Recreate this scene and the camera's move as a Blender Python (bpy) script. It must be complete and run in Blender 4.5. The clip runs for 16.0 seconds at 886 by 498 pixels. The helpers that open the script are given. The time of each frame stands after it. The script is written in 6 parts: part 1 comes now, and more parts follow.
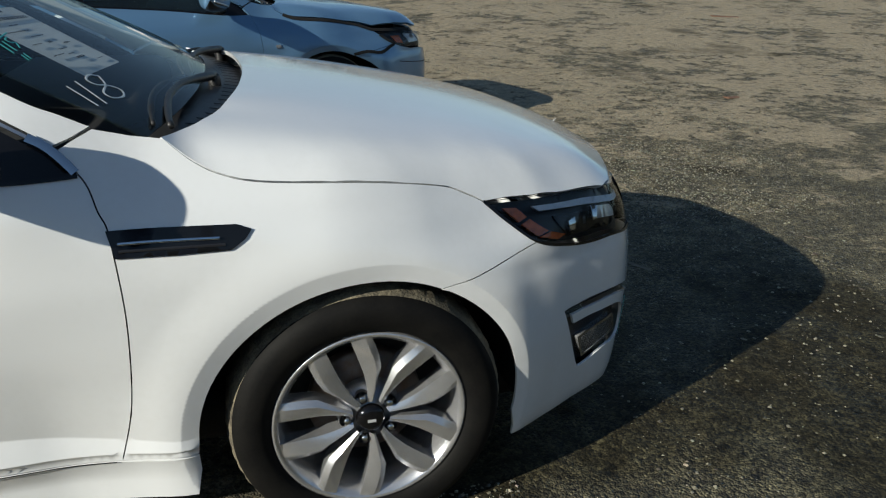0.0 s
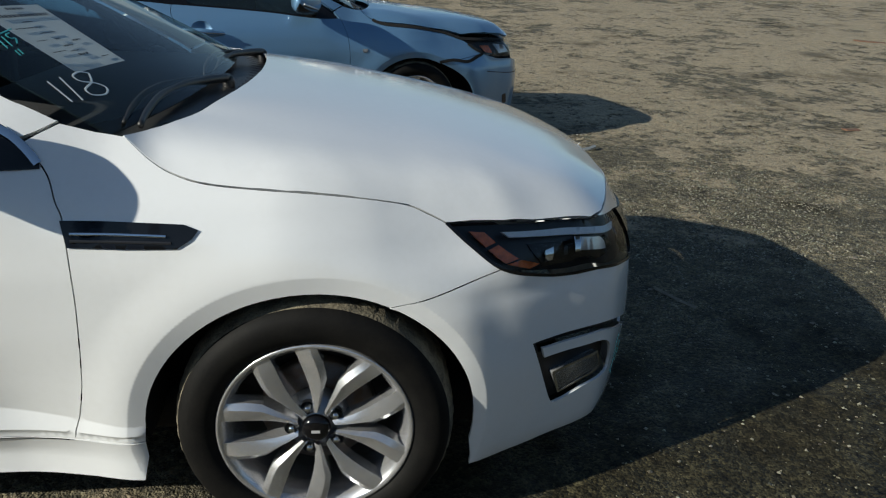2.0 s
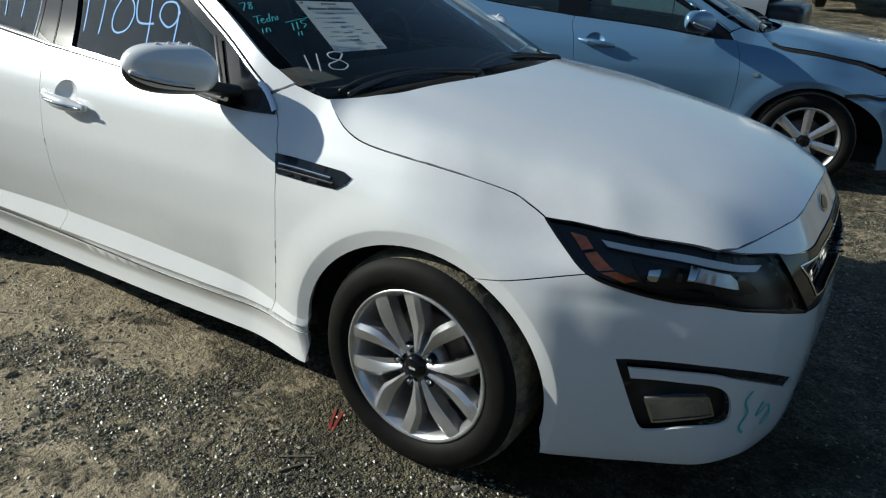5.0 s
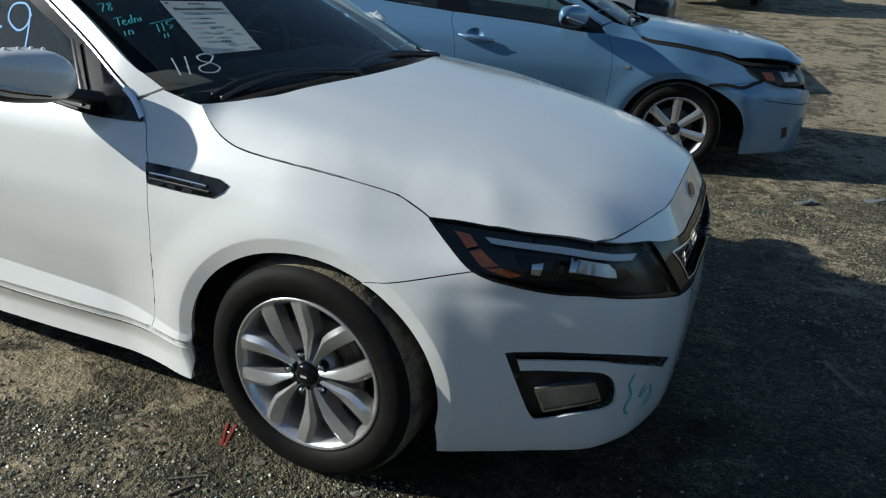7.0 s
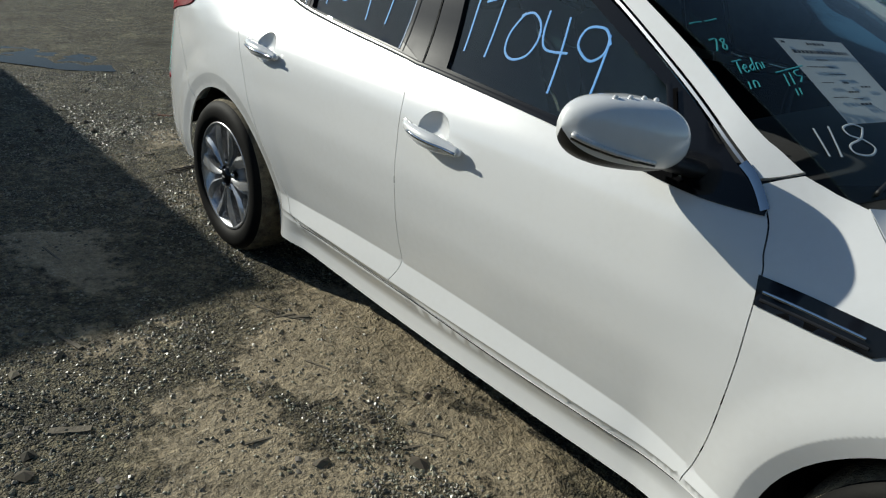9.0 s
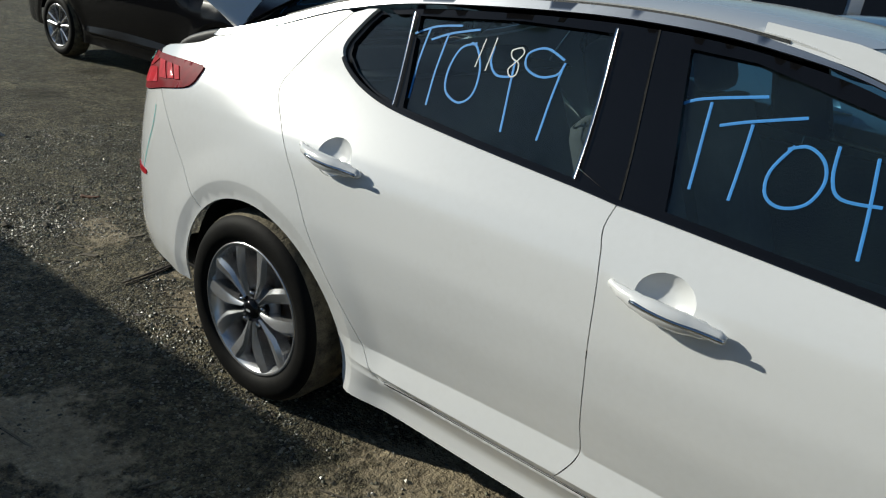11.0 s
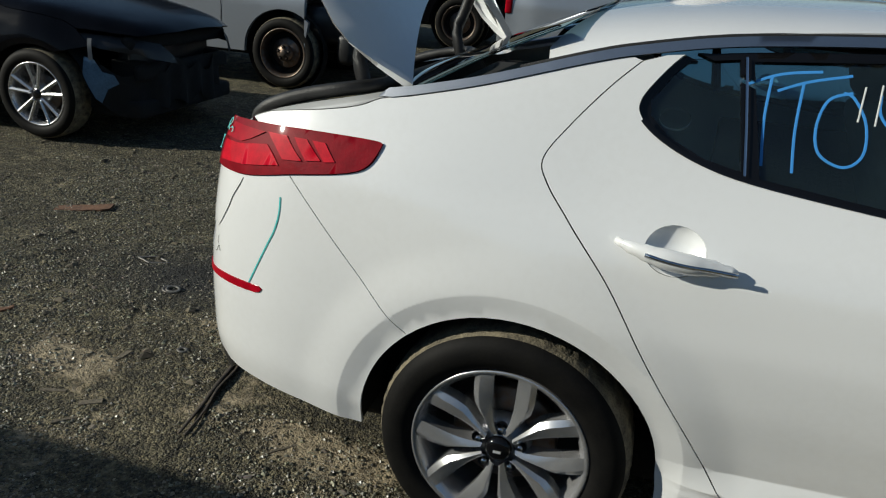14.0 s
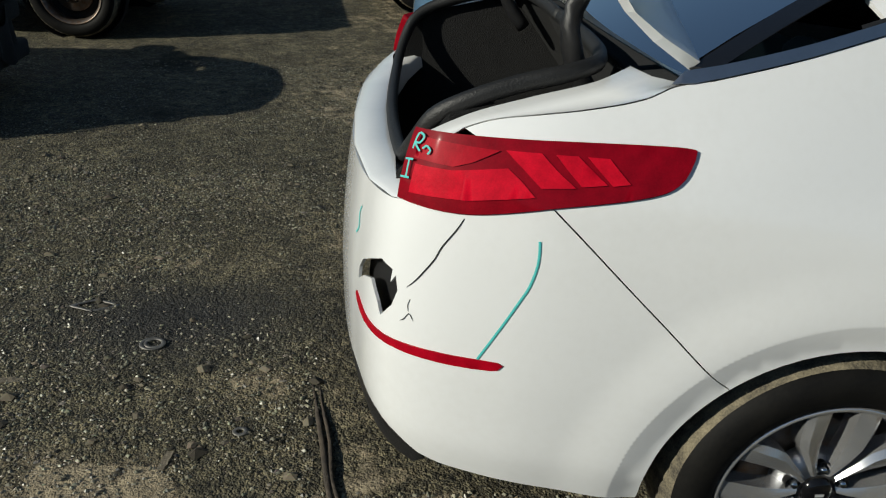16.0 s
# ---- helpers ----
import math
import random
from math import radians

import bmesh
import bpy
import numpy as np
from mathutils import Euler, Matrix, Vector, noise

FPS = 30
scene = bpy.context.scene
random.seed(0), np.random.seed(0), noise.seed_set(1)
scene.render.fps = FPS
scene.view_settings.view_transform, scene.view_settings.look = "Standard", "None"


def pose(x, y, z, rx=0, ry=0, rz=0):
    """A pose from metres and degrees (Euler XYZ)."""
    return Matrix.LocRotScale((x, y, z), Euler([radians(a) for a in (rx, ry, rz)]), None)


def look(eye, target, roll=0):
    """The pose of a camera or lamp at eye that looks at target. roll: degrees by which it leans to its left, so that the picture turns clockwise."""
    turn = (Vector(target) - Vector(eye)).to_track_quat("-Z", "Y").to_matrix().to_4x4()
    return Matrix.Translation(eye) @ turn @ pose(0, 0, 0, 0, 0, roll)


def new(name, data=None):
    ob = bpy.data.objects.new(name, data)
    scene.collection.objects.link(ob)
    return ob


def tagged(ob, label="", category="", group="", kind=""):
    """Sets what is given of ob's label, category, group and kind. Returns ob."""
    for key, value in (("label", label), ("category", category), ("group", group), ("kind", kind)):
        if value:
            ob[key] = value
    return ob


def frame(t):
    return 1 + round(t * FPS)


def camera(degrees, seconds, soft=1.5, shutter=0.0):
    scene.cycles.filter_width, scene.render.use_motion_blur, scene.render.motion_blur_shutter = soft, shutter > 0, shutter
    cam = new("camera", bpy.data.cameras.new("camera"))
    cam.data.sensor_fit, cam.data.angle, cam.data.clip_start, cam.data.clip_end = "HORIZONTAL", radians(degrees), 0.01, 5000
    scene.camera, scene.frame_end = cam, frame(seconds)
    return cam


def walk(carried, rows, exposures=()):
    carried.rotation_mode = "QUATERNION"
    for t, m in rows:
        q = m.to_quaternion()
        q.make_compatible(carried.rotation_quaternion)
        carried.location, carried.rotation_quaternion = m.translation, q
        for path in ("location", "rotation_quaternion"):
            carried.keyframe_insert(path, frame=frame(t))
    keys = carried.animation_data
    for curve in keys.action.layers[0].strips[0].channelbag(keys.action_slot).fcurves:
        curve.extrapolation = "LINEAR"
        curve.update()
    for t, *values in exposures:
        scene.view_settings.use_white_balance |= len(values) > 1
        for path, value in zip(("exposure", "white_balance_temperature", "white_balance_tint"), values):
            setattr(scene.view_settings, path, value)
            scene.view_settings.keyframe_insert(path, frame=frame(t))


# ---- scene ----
cam = camera(62.0, 16.0, 1.15)
PATH = [
    (0, (-0.251, -2.324, 1.339), (0.269, -0.543, 0.592), 0.6),
    (0.5, (-0.272, -2.326, 1.34), (0.191, -0.527, 0.601), 1.3),
    (1, (-0.228, -2.331, 1.337), (0.219, -0.521, 0.613), 2.0),
    (1.5, (-0.069, -2.336, 1.353), (0.261, -0.502, 0.626), 2.7),
    (2, (0.116, -2.349, 1.364), (0.325, -0.501, 0.626), 2.4),
    (2.5, (0.335, -2.364, 1.363), (0.41, -0.506, 0.628), 2.2),
    (3, (0.572, -2.37, 1.357), (0.331, -0.521, 0.634), 1.0),
    (3.5, (0.781, -2.364, 1.381), (0.174, -0.607, 0.644), -0.1),
    (3.7, (0.847, -2.373, 1.386), (0.112, -0.663, 0.653), -0.5),
    (5.8, (1.015, -2.348, 1.39), (0.055, -0.763, 0.639), 3.4),
    (6, (1.038, -2.345, 1.39), (0.118, -0.736, 0.639), 3.4),
    (6.5, (1.031, -2.345, 1.396), (0.214, -0.677, 0.654), 2.5),
    (7, (0.971, -2.337, 1.404), (0.275, -0.617, 0.656), 3.4),
    (7.5, (0.761, -2.319, 1.396), (0.079, -0.574, 0.696), 6.9),
    (7.6, (0.7, -2.311, 1.381), (-0.023, -0.58, 0.688), 6.8),
    (8, (0.531, -2.294, 1.379), (-0.444, -0.717, 0.629), 4.0),
    (8.5, (0.3, -2.206, 1.398), (-0.895, -0.812, 0.606), 3.6),
    (9, (0.037, -2.166, 1.384), (-1.317, -0.934, 0.578), 5.6),
    (9.2, (-0.087, -2.168, 1.372), (-1.465, -0.95, 0.587), 4.6),
    (11.3, (-1.117, -2.31, 1.452), (-2.147, -0.744, 0.756), 6.7),
    (11.5, (-1.18, -2.362, 1.447), (-2.152, -0.751, 0.768), 6.6),
    (12, (-1.408, -2.39, 1.442), (-2.27, -0.71, 0.783), 7.6),
    (12.5, (-1.69, -2.387, 1.474), (-2.529, -0.712, 0.771), 6.9),
    (13, (-1.958, -2.425, 1.456), (-2.743, -0.728, 0.749), 6.6),
    (13.5, (-2.271, -2.506, 1.468), (-2.828, -0.718, 0.764), 6.0),
    (14, (-2.569, -2.431, 1.462), (-3.046, -0.63, 0.734), 4.7),
    (14.5, (-2.878, -2.366, 1.453), (-3.294, -0.557, 0.709), 3.5),
    (15, (-3.218, -2.347, 1.444), (-3.434, -0.524, 0.649), 4.0),
    (15.5, (-3.469, -2.216, 1.418), (-3.43, -0.391, 0.6), 3.7),
    (16, (-3.725, -1.989, 1.441), (-3.561, -0.207, 0.548), 3.3),
]
walk(cam, [(t, look(e, a, r)) for t, e, a, r in PATH], exposures=[(0, 0.15, 6600, 4), (2, 0.15, 6550, 4), (3.5, 0.18, 6300, 2), (7.5, 0.18, 6300, 2), (9, -0.06, 6500, 3), (12, -0.16, 6600, 3), (16, -0.18, 6700, 3)])

# ---- light ----
world = bpy.data.worlds.new("world")
scene.world = world
world.use_nodes = True
SUN_EL, SUN_AZ = radians(25), radians(24)   # height of the sun; its light travels towards +x turned by SUN_AZ to +y
wn = world.node_tree.nodes
sky = wn.new("ShaderNodeTexSky")
sky.sky_type, sky.sun_disc = "NISHITA", False
sky.air_density, sky.dust_density, sky.ozone_density = 1.0, .35, 3.0
sky.sun_elevation = SUN_EL
sky.sun_rotation = radians(270) - SUN_AZ
world.node_tree.links.new(sky.outputs[0], wn["Background"].inputs[0])
wn["Background"].inputs[1].default_value = 0.080
sun = new("sun", bpy.data.lights.new("sun", "SUN"))
sun.data.energy, sun.data.angle, sun.data.color = 5.0, radians(0.55), (1.0, 0.95, 0.875)
to_light = Vector((-math.cos(SUN_EL) * math.cos(SUN_AZ), -math.cos(SUN_EL) * math.sin(SUN_AZ), math.sin(SUN_EL)))
sun.matrix_world = look(tuple(to_light * 30), (0, 0, 0))

# ---- materials ----


def material(name, color=(.5, .5, .5), rough=.5, metal=0.0, coat=0.0, vary=0.0, scale=8.0, bump=0.0, bump_scale=60.0, spec=.5, color2=None, sharp=.5, detail=6.0):
    """A principled material with colour varied at two scales and a fine relief."""
    m = bpy.data.materials.new(name)
    m.use_nodes = True
    nt = m.node_tree
    b = nt.nodes["Principled BSDF"]
    b.inputs["Base Color"].default_value = (*color, 1)
    b.inputs["Roughness"].default_value = rough
    b.inputs["Metallic"].default_value = metal
    b.inputs["Coat Weight"].default_value = coat
    b.inputs["Coat Roughness"].default_value = .04
    b.inputs["Specular IOR Level"].default_value = spec
    co = nt.nodes.new("ShaderNodeTexCoord")
    if vary or color2:
        n1, n2 = nt.nodes.new("ShaderNodeTexNoise"), nt.nodes.new("ShaderNodeTexNoise")
        n1.inputs["Scale"].default_value, n1.inputs["Detail"].default_value = scale, detail
        n2.inputs["Scale"].default_value, n2.inputs["Detail"].default_value = scale * 9, 3
        mix = nt.nodes.new("ShaderNodeMath")
        mix.operation = "MULTIPLY_ADD"
        mix.inputs[1].default_value = .65
        nt.links.new(n1.outputs[0], mix.inputs[0])
        half = nt.nodes.new("ShaderNodeMath")
        half.operation = "MULTIPLY"
        half.inputs[1].default_value = .35
        nt.links.new(n2.outputs[0], half.inputs[0])
        nt.links.new(half.outputs[0], mix.inputs[2])
        ramp = nt.nodes.new("ShaderNodeValToRGB")
        other = color2 or tuple(c * (1 - vary) for c in color)
        ramp.color_ramp.elements[0].position, ramp.color_ramp.elements[1].position = .5 - sharp * .3, .5 + sharp * .3
        ramp.color_ramp.elements[0].color, ramp.color_ramp.elements[1].color = (*other, 1), (*color, 1)
        nt.links.new(mix.outputs[0], ramp.inputs[0])
        nt.links.new(ramp.outputs[0], b.inputs["Base Color"])
        for n in (n1, n2):
            nt.links.new(co.outputs["Object"], n.inputs["Vector"])
    if bump:
        n3, bp = nt.nodes.new("ShaderNodeTexNoise"), nt.nodes.new("ShaderNodeBump")
        n3.inputs["Scale"].default_value, n3.inputs["Detail"].default_value = bump_scale, 5
        bp.inputs["Strength"].default_value, bp.inputs["Distance"].default_value = bump, .01
        nt.links.new(co.outputs["Object"], n3.inputs["Vector"])
        nt.links.new(n3.outputs[0], bp.inputs["Height"])
        nt.links.new(bp.outputs[0], b.inputs["Normal"])
    return m


def car_paint(name, color, dirt=(.45, .42, .36), flake=0.0, rough=.32, coat=1.0, spec=.5):
    """Clear-coated paint with fine metallic unevenness, faint dust and orange peel."""
    m = material(name, color, rough, flake, coat, spec=spec)
    nt = m.node_tree
    b = nt.nodes["Principled BSDF"]
    co = nt.nodes.new("ShaderNodeTexCoord")
    n1, n2, n3 = (nt.nodes.new("ShaderNodeTexNoise") for _ in range(3))
    for n, sc, de in ((n1, 3.0, 6), (n2, 55, 4), (n3, 420, 1)):
        n.inputs["Scale"].default_value, n.inputs["Detail"].default_value = sc, de
        nt.links.new(co.outputs["Object"], n.inputs["Vector"])
    mul = nt.nodes.new("ShaderNodeMath")
    mul.operation = "MULTIPLY"
    nt.links.new(n1.outputs[0], mul.inputs[0])
    nt.links.new(n2.outputs[0], mul.inputs[1])
    ramp = nt.nodes.new("ShaderNodeMapRange")
    ramp.inputs[1].default_value, ramp.inputs[2].default_value = .2, .5
    ramp.inputs[3].default_value, ramp.inputs[4].default_value = 0, .10
    nt.links.new(mul.outputs[0], ramp.inputs[0])
    mix = nt.nodes.new("ShaderNodeMix")
    mix.data_type = "RGBA"
    mix.inputs[6].default_value, mix.inputs[7].default_value = (*color, 1), (*dirt, 1)
    nt.links.new(ramp.outputs[0], mix.inputs[0])
    nt.links.new(mix.outputs[2], b.inputs["Base Color"])
    rr = nt.nodes.new("ShaderNodeMapRange")
    rr.inputs[1].default_value, rr.inputs[2].default_value = .3, .7
    rr.inputs[3].default_value, rr.inputs[4].default_value = .05, .14
    nt.links.new(n1.outputs[0], rr.inputs[0])
    nt.links.new(rr.outputs[0], b.inputs["Coat Roughness"])
    bp = nt.nodes.new("ShaderNodeBump")
    bp.inputs["Strength"].default_value, bp.inputs["Distance"].default_value = .02, .002
    nt.links.new(n3.outputs[0], bp.inputs["Height"])
    nt.links.new(bp.outputs[0], b.inputs["Coat Normal"])
    return m


def glass(name, tint, rough=.0, ior=1.5, dust=.0):
    """Thin tinted glass: mostly see-through by its tint, with a clear mirror of the sky and a film of dust whose teal
    also paints in sky sheen.
    """
    m = bpy.data.materials.new(name)
    m.use_nodes = True
    nt = m.node_tree
    nt.nodes.remove(nt.nodes["Principled BSDF"])
    tr, gl, mx, fr = (nt.nodes.new("ShaderNode" + k) for k in ("BsdfTransparent", "BsdfGlossy", "MixShader", "Fresnel"))
    tr.inputs[0].default_value = (*tint, 1)
    gl.inputs["Roughness"].default_value = rough
    fr.inputs[0].default_value = ior
    nt.links.new(fr.outputs[0], mx.inputs[0])
    nt.links.new(tr.outputs[0], mx.inputs[1])
    nt.links.new(gl.outputs[0], mx.inputs[2])
    nt.links.new(mx.outputs[0], nt.nodes["Material Output"].inputs[0])
    if dust:
        dust_sheen, over, cloud, span = (nt.nodes.new("ShaderNode" + k) for k in ("BsdfDiffuse", "MixShader", "TexNoise", "MapRange"))
        # dust coloured teal to stand in for sky reflected on the panes
        dust_sheen.inputs[0].default_value = (.36, .56, .56, 1)
        cloud.inputs["Scale"].default_value, cloud.inputs["Detail"].default_value = 5.0, 5.0
        span.inputs["From Min"].default_value, span.inputs["From Max"].default_value = .38, .68
        span.inputs["To Min"].default_value, span.inputs["To Max"].default_value = dust * .5, dust * 1.8
        co = nt.nodes.new("ShaderNodeTexCoord")
        nt.links.new(co.outputs["Object"], cloud.inputs["Vector"])
        nt.links.new(cloud.outputs[0], span.inputs[0])
        nt.links.new(span.outputs[0], over.inputs[0])
        nt.links.new(mx.outputs[0], over.inputs[1])
        nt.links.new(dust_sheen.outputs[0], over.inputs[2])
        nt.links.new(over.outputs[0], nt.nodes["Material Output"].inputs[0])
    return m


M = {
    "white": car_paint("pearl_white_paint", (.79, .80, .80), (.52, .50, .46), .0, .24, spec=.9),
    "blue": car_paint("light_blue_metallic_paint", (.13, .26, .42), (.26, .30, .34), .35, .35),
    "black": car_paint("black_paint", (.003, .003, .004), (.008, .007, .006), .0, .2, .28, .05),
    "silver": car_paint("silver_paint", (.30, .33, .37), (.3, .28, .25), .45, .35),
    "van_white": car_paint("dusty_white_paint", (.62, .62, .60), (.4, .37, .32), .0, .45),
    "black_plastic": material("black_plastic", (.015, .015, .016), .42, vary=.3, scale=30, bump=.15, bump_scale=500),
    "gloss_black": material("gloss_black_trim", (.006, .006, .007), .12, vary=.2, spec=.4),
    "rubber": material("tyre_rubber", (.005, .005, .005), .65, scale=14, bump=.05, bump_scale=160, color2=(.010, .0095, .0085), spec=.12),
    "tread_dirt": material("dusty_tread", (.05, .044, .034), .9, scale=26, color2=(.24, .205, .135), bump=.5, bump_scale=120),
    "seal": material("rubber_seal", (.012, .012, .012), .55, vary=.3, scale=40, bump=.2, bump_scale=200),
    "alloy": material("silver_alloy", (.64, .64, .65), .27, .78, .4, vary=.12, scale=25, bump=.02, bump_scale=300),
    # darker copy of the alloy for the hub, shade put into its colour
    "alloy_shaded": material("shaded_alloy", (.34, .345, .36), .34, .8, .2, vary=.2, scale=25),
    "chrome": material("chrome", (.62, .64, .67), .10, 1.0, vary=.1, scale=20),
    "satin": material("satin_chrome", (.46, .48, .51), .34, 1.0, vary=.1, scale=20),
    "brake": material("brake_steel", (.16, .15, .14), .45, .8, vary=.5, scale=30, color2=(.13, .08, .05)),
    "liner": material("wheel_well_liner", (.010, .010, .010), .9, vary=.4, scale=12, bump=.4, bump_scale=60),
    "interior": material("dark_interior", (.020, .021, .023), .8, vary=.3, scale=10, bump=.2, bump_scale=100),
    "seat": material("seat_cloth", (.07, .07, .074), .85, vary=.3, scale=20, bump=.3, bump_scale=300),
    "carpet": material("trunk_carpet", (.008, .008, .008), .95, vary=.4, scale=30, bump=.5, bump_scale=300),
    "paper": material("white_paper", (.90, .91, .92), .8, vary=.06, scale=12),
    "ink": material("black_ink", (.05, .05, .06), .8, vary=.2),
    "marker_blue": material("blue_marker", (.05, .30, .75), .6, vary=.15, scale=60),
    "marker_teal": material("teal_marker", (.08, .50, .48), .6, vary=.15, scale=60),
    "marker_white": material("white_marker", (.75, .78, .75), .6, vary=.15, scale=60),
    "amber": material("amber_lens", (.90, .20, .06), .2, coat=.8, vary=.4, scale=60, bump=.2, bump_scale=150),
    "lamp_inner": material("lamp_reflector", (.80, .81, .82), .28, .4, vary=.3, scale=30),
    "fog": material("fog_lamp_reflector", (.30, .31, .32), .16, .75, .6, scale=22, color2=(.62, .63, .64), bump=.25, bump_scale=40),
    "lamp_black": material("lamp_housing", (.016, .016, .018), .3, vary=.3, scale=20),
    "lamp_white": material("lamp_white_bar", (.88, .90, .92), .3, vary=.1),
    "grey_plastic": material("grey_plastic", (.12, .13, .14), .5, vary=.2, scale=20),
    "glass": glass("clear_glass", (.86, .95, .93), .0, 1.38, .014),
    "tint": glass("tinted_glass", (.56, .73, .73), .0, 1.75, .016),
    "dark_tint": glass("dark_tinted_glass", (.10, .16, .18), .0, 1.28),
    "lens": glass("lamp_lens", (.96, .97, .97), .10, 1.2),
}


def lamp_red(name, color):
    return material(name, color, .45, 0, .22, vary=.35, scale=35, spec=.05, bump=.06, bump_scale=130)


M["red"] = lamp_red("red_lamp_lens", (.40, .002, .014))
M["red_dark"] = lamp_red("deep_red_lamp_lens", (.24, .001, .009))
M["red_bright"] = lamp_red("bright_red_lamp_lens", (.60, .004, .022))

# ---- mesh helpers ----


def mesh_of(name, verts, faces, smooth=True):
    me = bpy.data.meshes.new(name)
    me.from_pydata([tuple(map(float, v)) for v in verts], [], faces)
    if smooth:
        me.polygons.foreach_set("use_smooth", [True] * len(me.polygons))
    me.update()
    return me


def part(name, data, mat, parent=None, label=""):
    """Links a mesh (or a bmesh) as one object under a thing or part."""
    if isinstance(data, bmesh.types.BMesh):
        me = bpy.data.meshes.new(name)
        data.to_mesh(me)
        data.free()
        data = me
    ob = new(name, data)
    if mat is not None:
        data.materials.append(M[mat] if isinstance(mat, str) else mat)
    ob.parent = parent
    if label:
        ob["label"] = label
    return ob


def thing(name, label, category, group="", at=None, kind=""):
    ob = new(name)
    ob.empty_display_size = .2
    if at is not None:
        ob.matrix_world = at
    return tagged(ob, label, category, group, kind)


def box(name, lo, hi, mat, parent=None, bevel=.01, label="", turn=None, seg=2):
    bm = bmesh.new()
    bmesh.ops.create_cube(bm, size=1)
    for v in bm.verts:
        v.co = Vector([lo[i] + (hi[i] - lo[i]) * (v.co[i] + .5) for i in range(3)])
    if bevel:
        bmesh.ops.bevel(bm, geom=bm.edges[:], offset=min(bevel, .45 * min(abs(hi[i] - lo[i]) for i in range(3))), segments=seg, affect="EDGES", profile=.5)
    for f in bm.faces:
        f.smooth = True
    if turn is not None:
        bmesh.ops.transform(bm, matrix=turn, verts=bm.verts)
    ob = part(name, bm, mat, parent, label)
    return ob


def tube(name, pts, r, mat, parent=None, label="", n=8, flat=1.0, smooth=3):
    """A round bar along a smooth line; flat squeezes it in height."""
    p = [Vector(q) for q in (curve(pts, smooth) if smooth > 1 and len(pts) > 2 else pts)]
    verts, faces = [], []
    up = Vector((0, 0, 1))
    for i, c in enumerate(p):
        d = (p[min(i + 1, len(p) - 1)] - p[max(i - 1, 0)]).normalized()
        a = d.cross(up)
        a = a.normalized() if a.length > .05 else Vector((1, 0, 0))
        b = a.cross(d)
        rr = r[min(i * len(r) // len(p), len(r) - 1)] if isinstance(r, (list, tuple)) else r
        for k in range(n):
            t = 2 * math.pi * k / n
            verts.append(c + a * (rr * math.cos(t)) + b * (rr * flat * math.sin(t)))
    for i in range(len(p) - 1):
        for k in range(n):
            faces.append((i * n + k, i * n + (k + 1) % n, (i + 1) * n + (k + 1) % n, (i + 1) * n + k))
    faces.append(tuple(range(n))[::-1])
    faces.append(tuple(range((len(p) - 1) * n, len(p) * n)))
    return part(name, mesh_of(name, verts, faces), mat, parent, label)


def lathe(profile, n=48, closed=False):
    """Turns a profile of (radius, depth) round the y axis; depth runs along -y (outwards)."""
    verts, faces = [], []
    k = len(profile)
    for i in range(n):
        t = 2 * math.pi * i / n
        for r, y in profile:
            verts.append((r * math.cos(t), -y, r * math.sin(t)))
    for i in range(n):
        for j in range(k if closed else k - 1):
            a, b = i * k + j, i * k + (j + 1) % k
            c, d = ((i + 1) % n) * k + (j + 1) % k, ((i + 1) % n) * k + j
            faces.append((a, d, c, b))
    return verts, faces


from mathutils.geometry import delaunay_2d_cdt


def shrink(poly, w):
    """A closed outline drawn in by w."""
    p = np.array(poly, float)
    area = np.sum(p[:, 0] * np.roll(p[:, 1], -1) - np.roll(p[:, 0], -1) * p[:, 1])
    t = np.roll(p, -1, 0) - np.roll(p, 1, 0)
    t /= np.maximum(np.linalg.norm(t, axis=1), 1e-9)[:, None]
    nrm = np.stack((-t[:, 1], t[:, 0]), 1) * (1 if area > 0 else -1)
    return p + nrm * w


def resample(poly, d):
    out = []
    k = len(poly)
    for i in range(k):
        a, b = np.array(poly[i], float), np.array(poly[(i + 1) % k], float)
        n = max(1, int(np.ceil(np.linalg.norm(b - a) / d)))
        out += [a + (b - a) * j / n for j in range(n)]
    return out


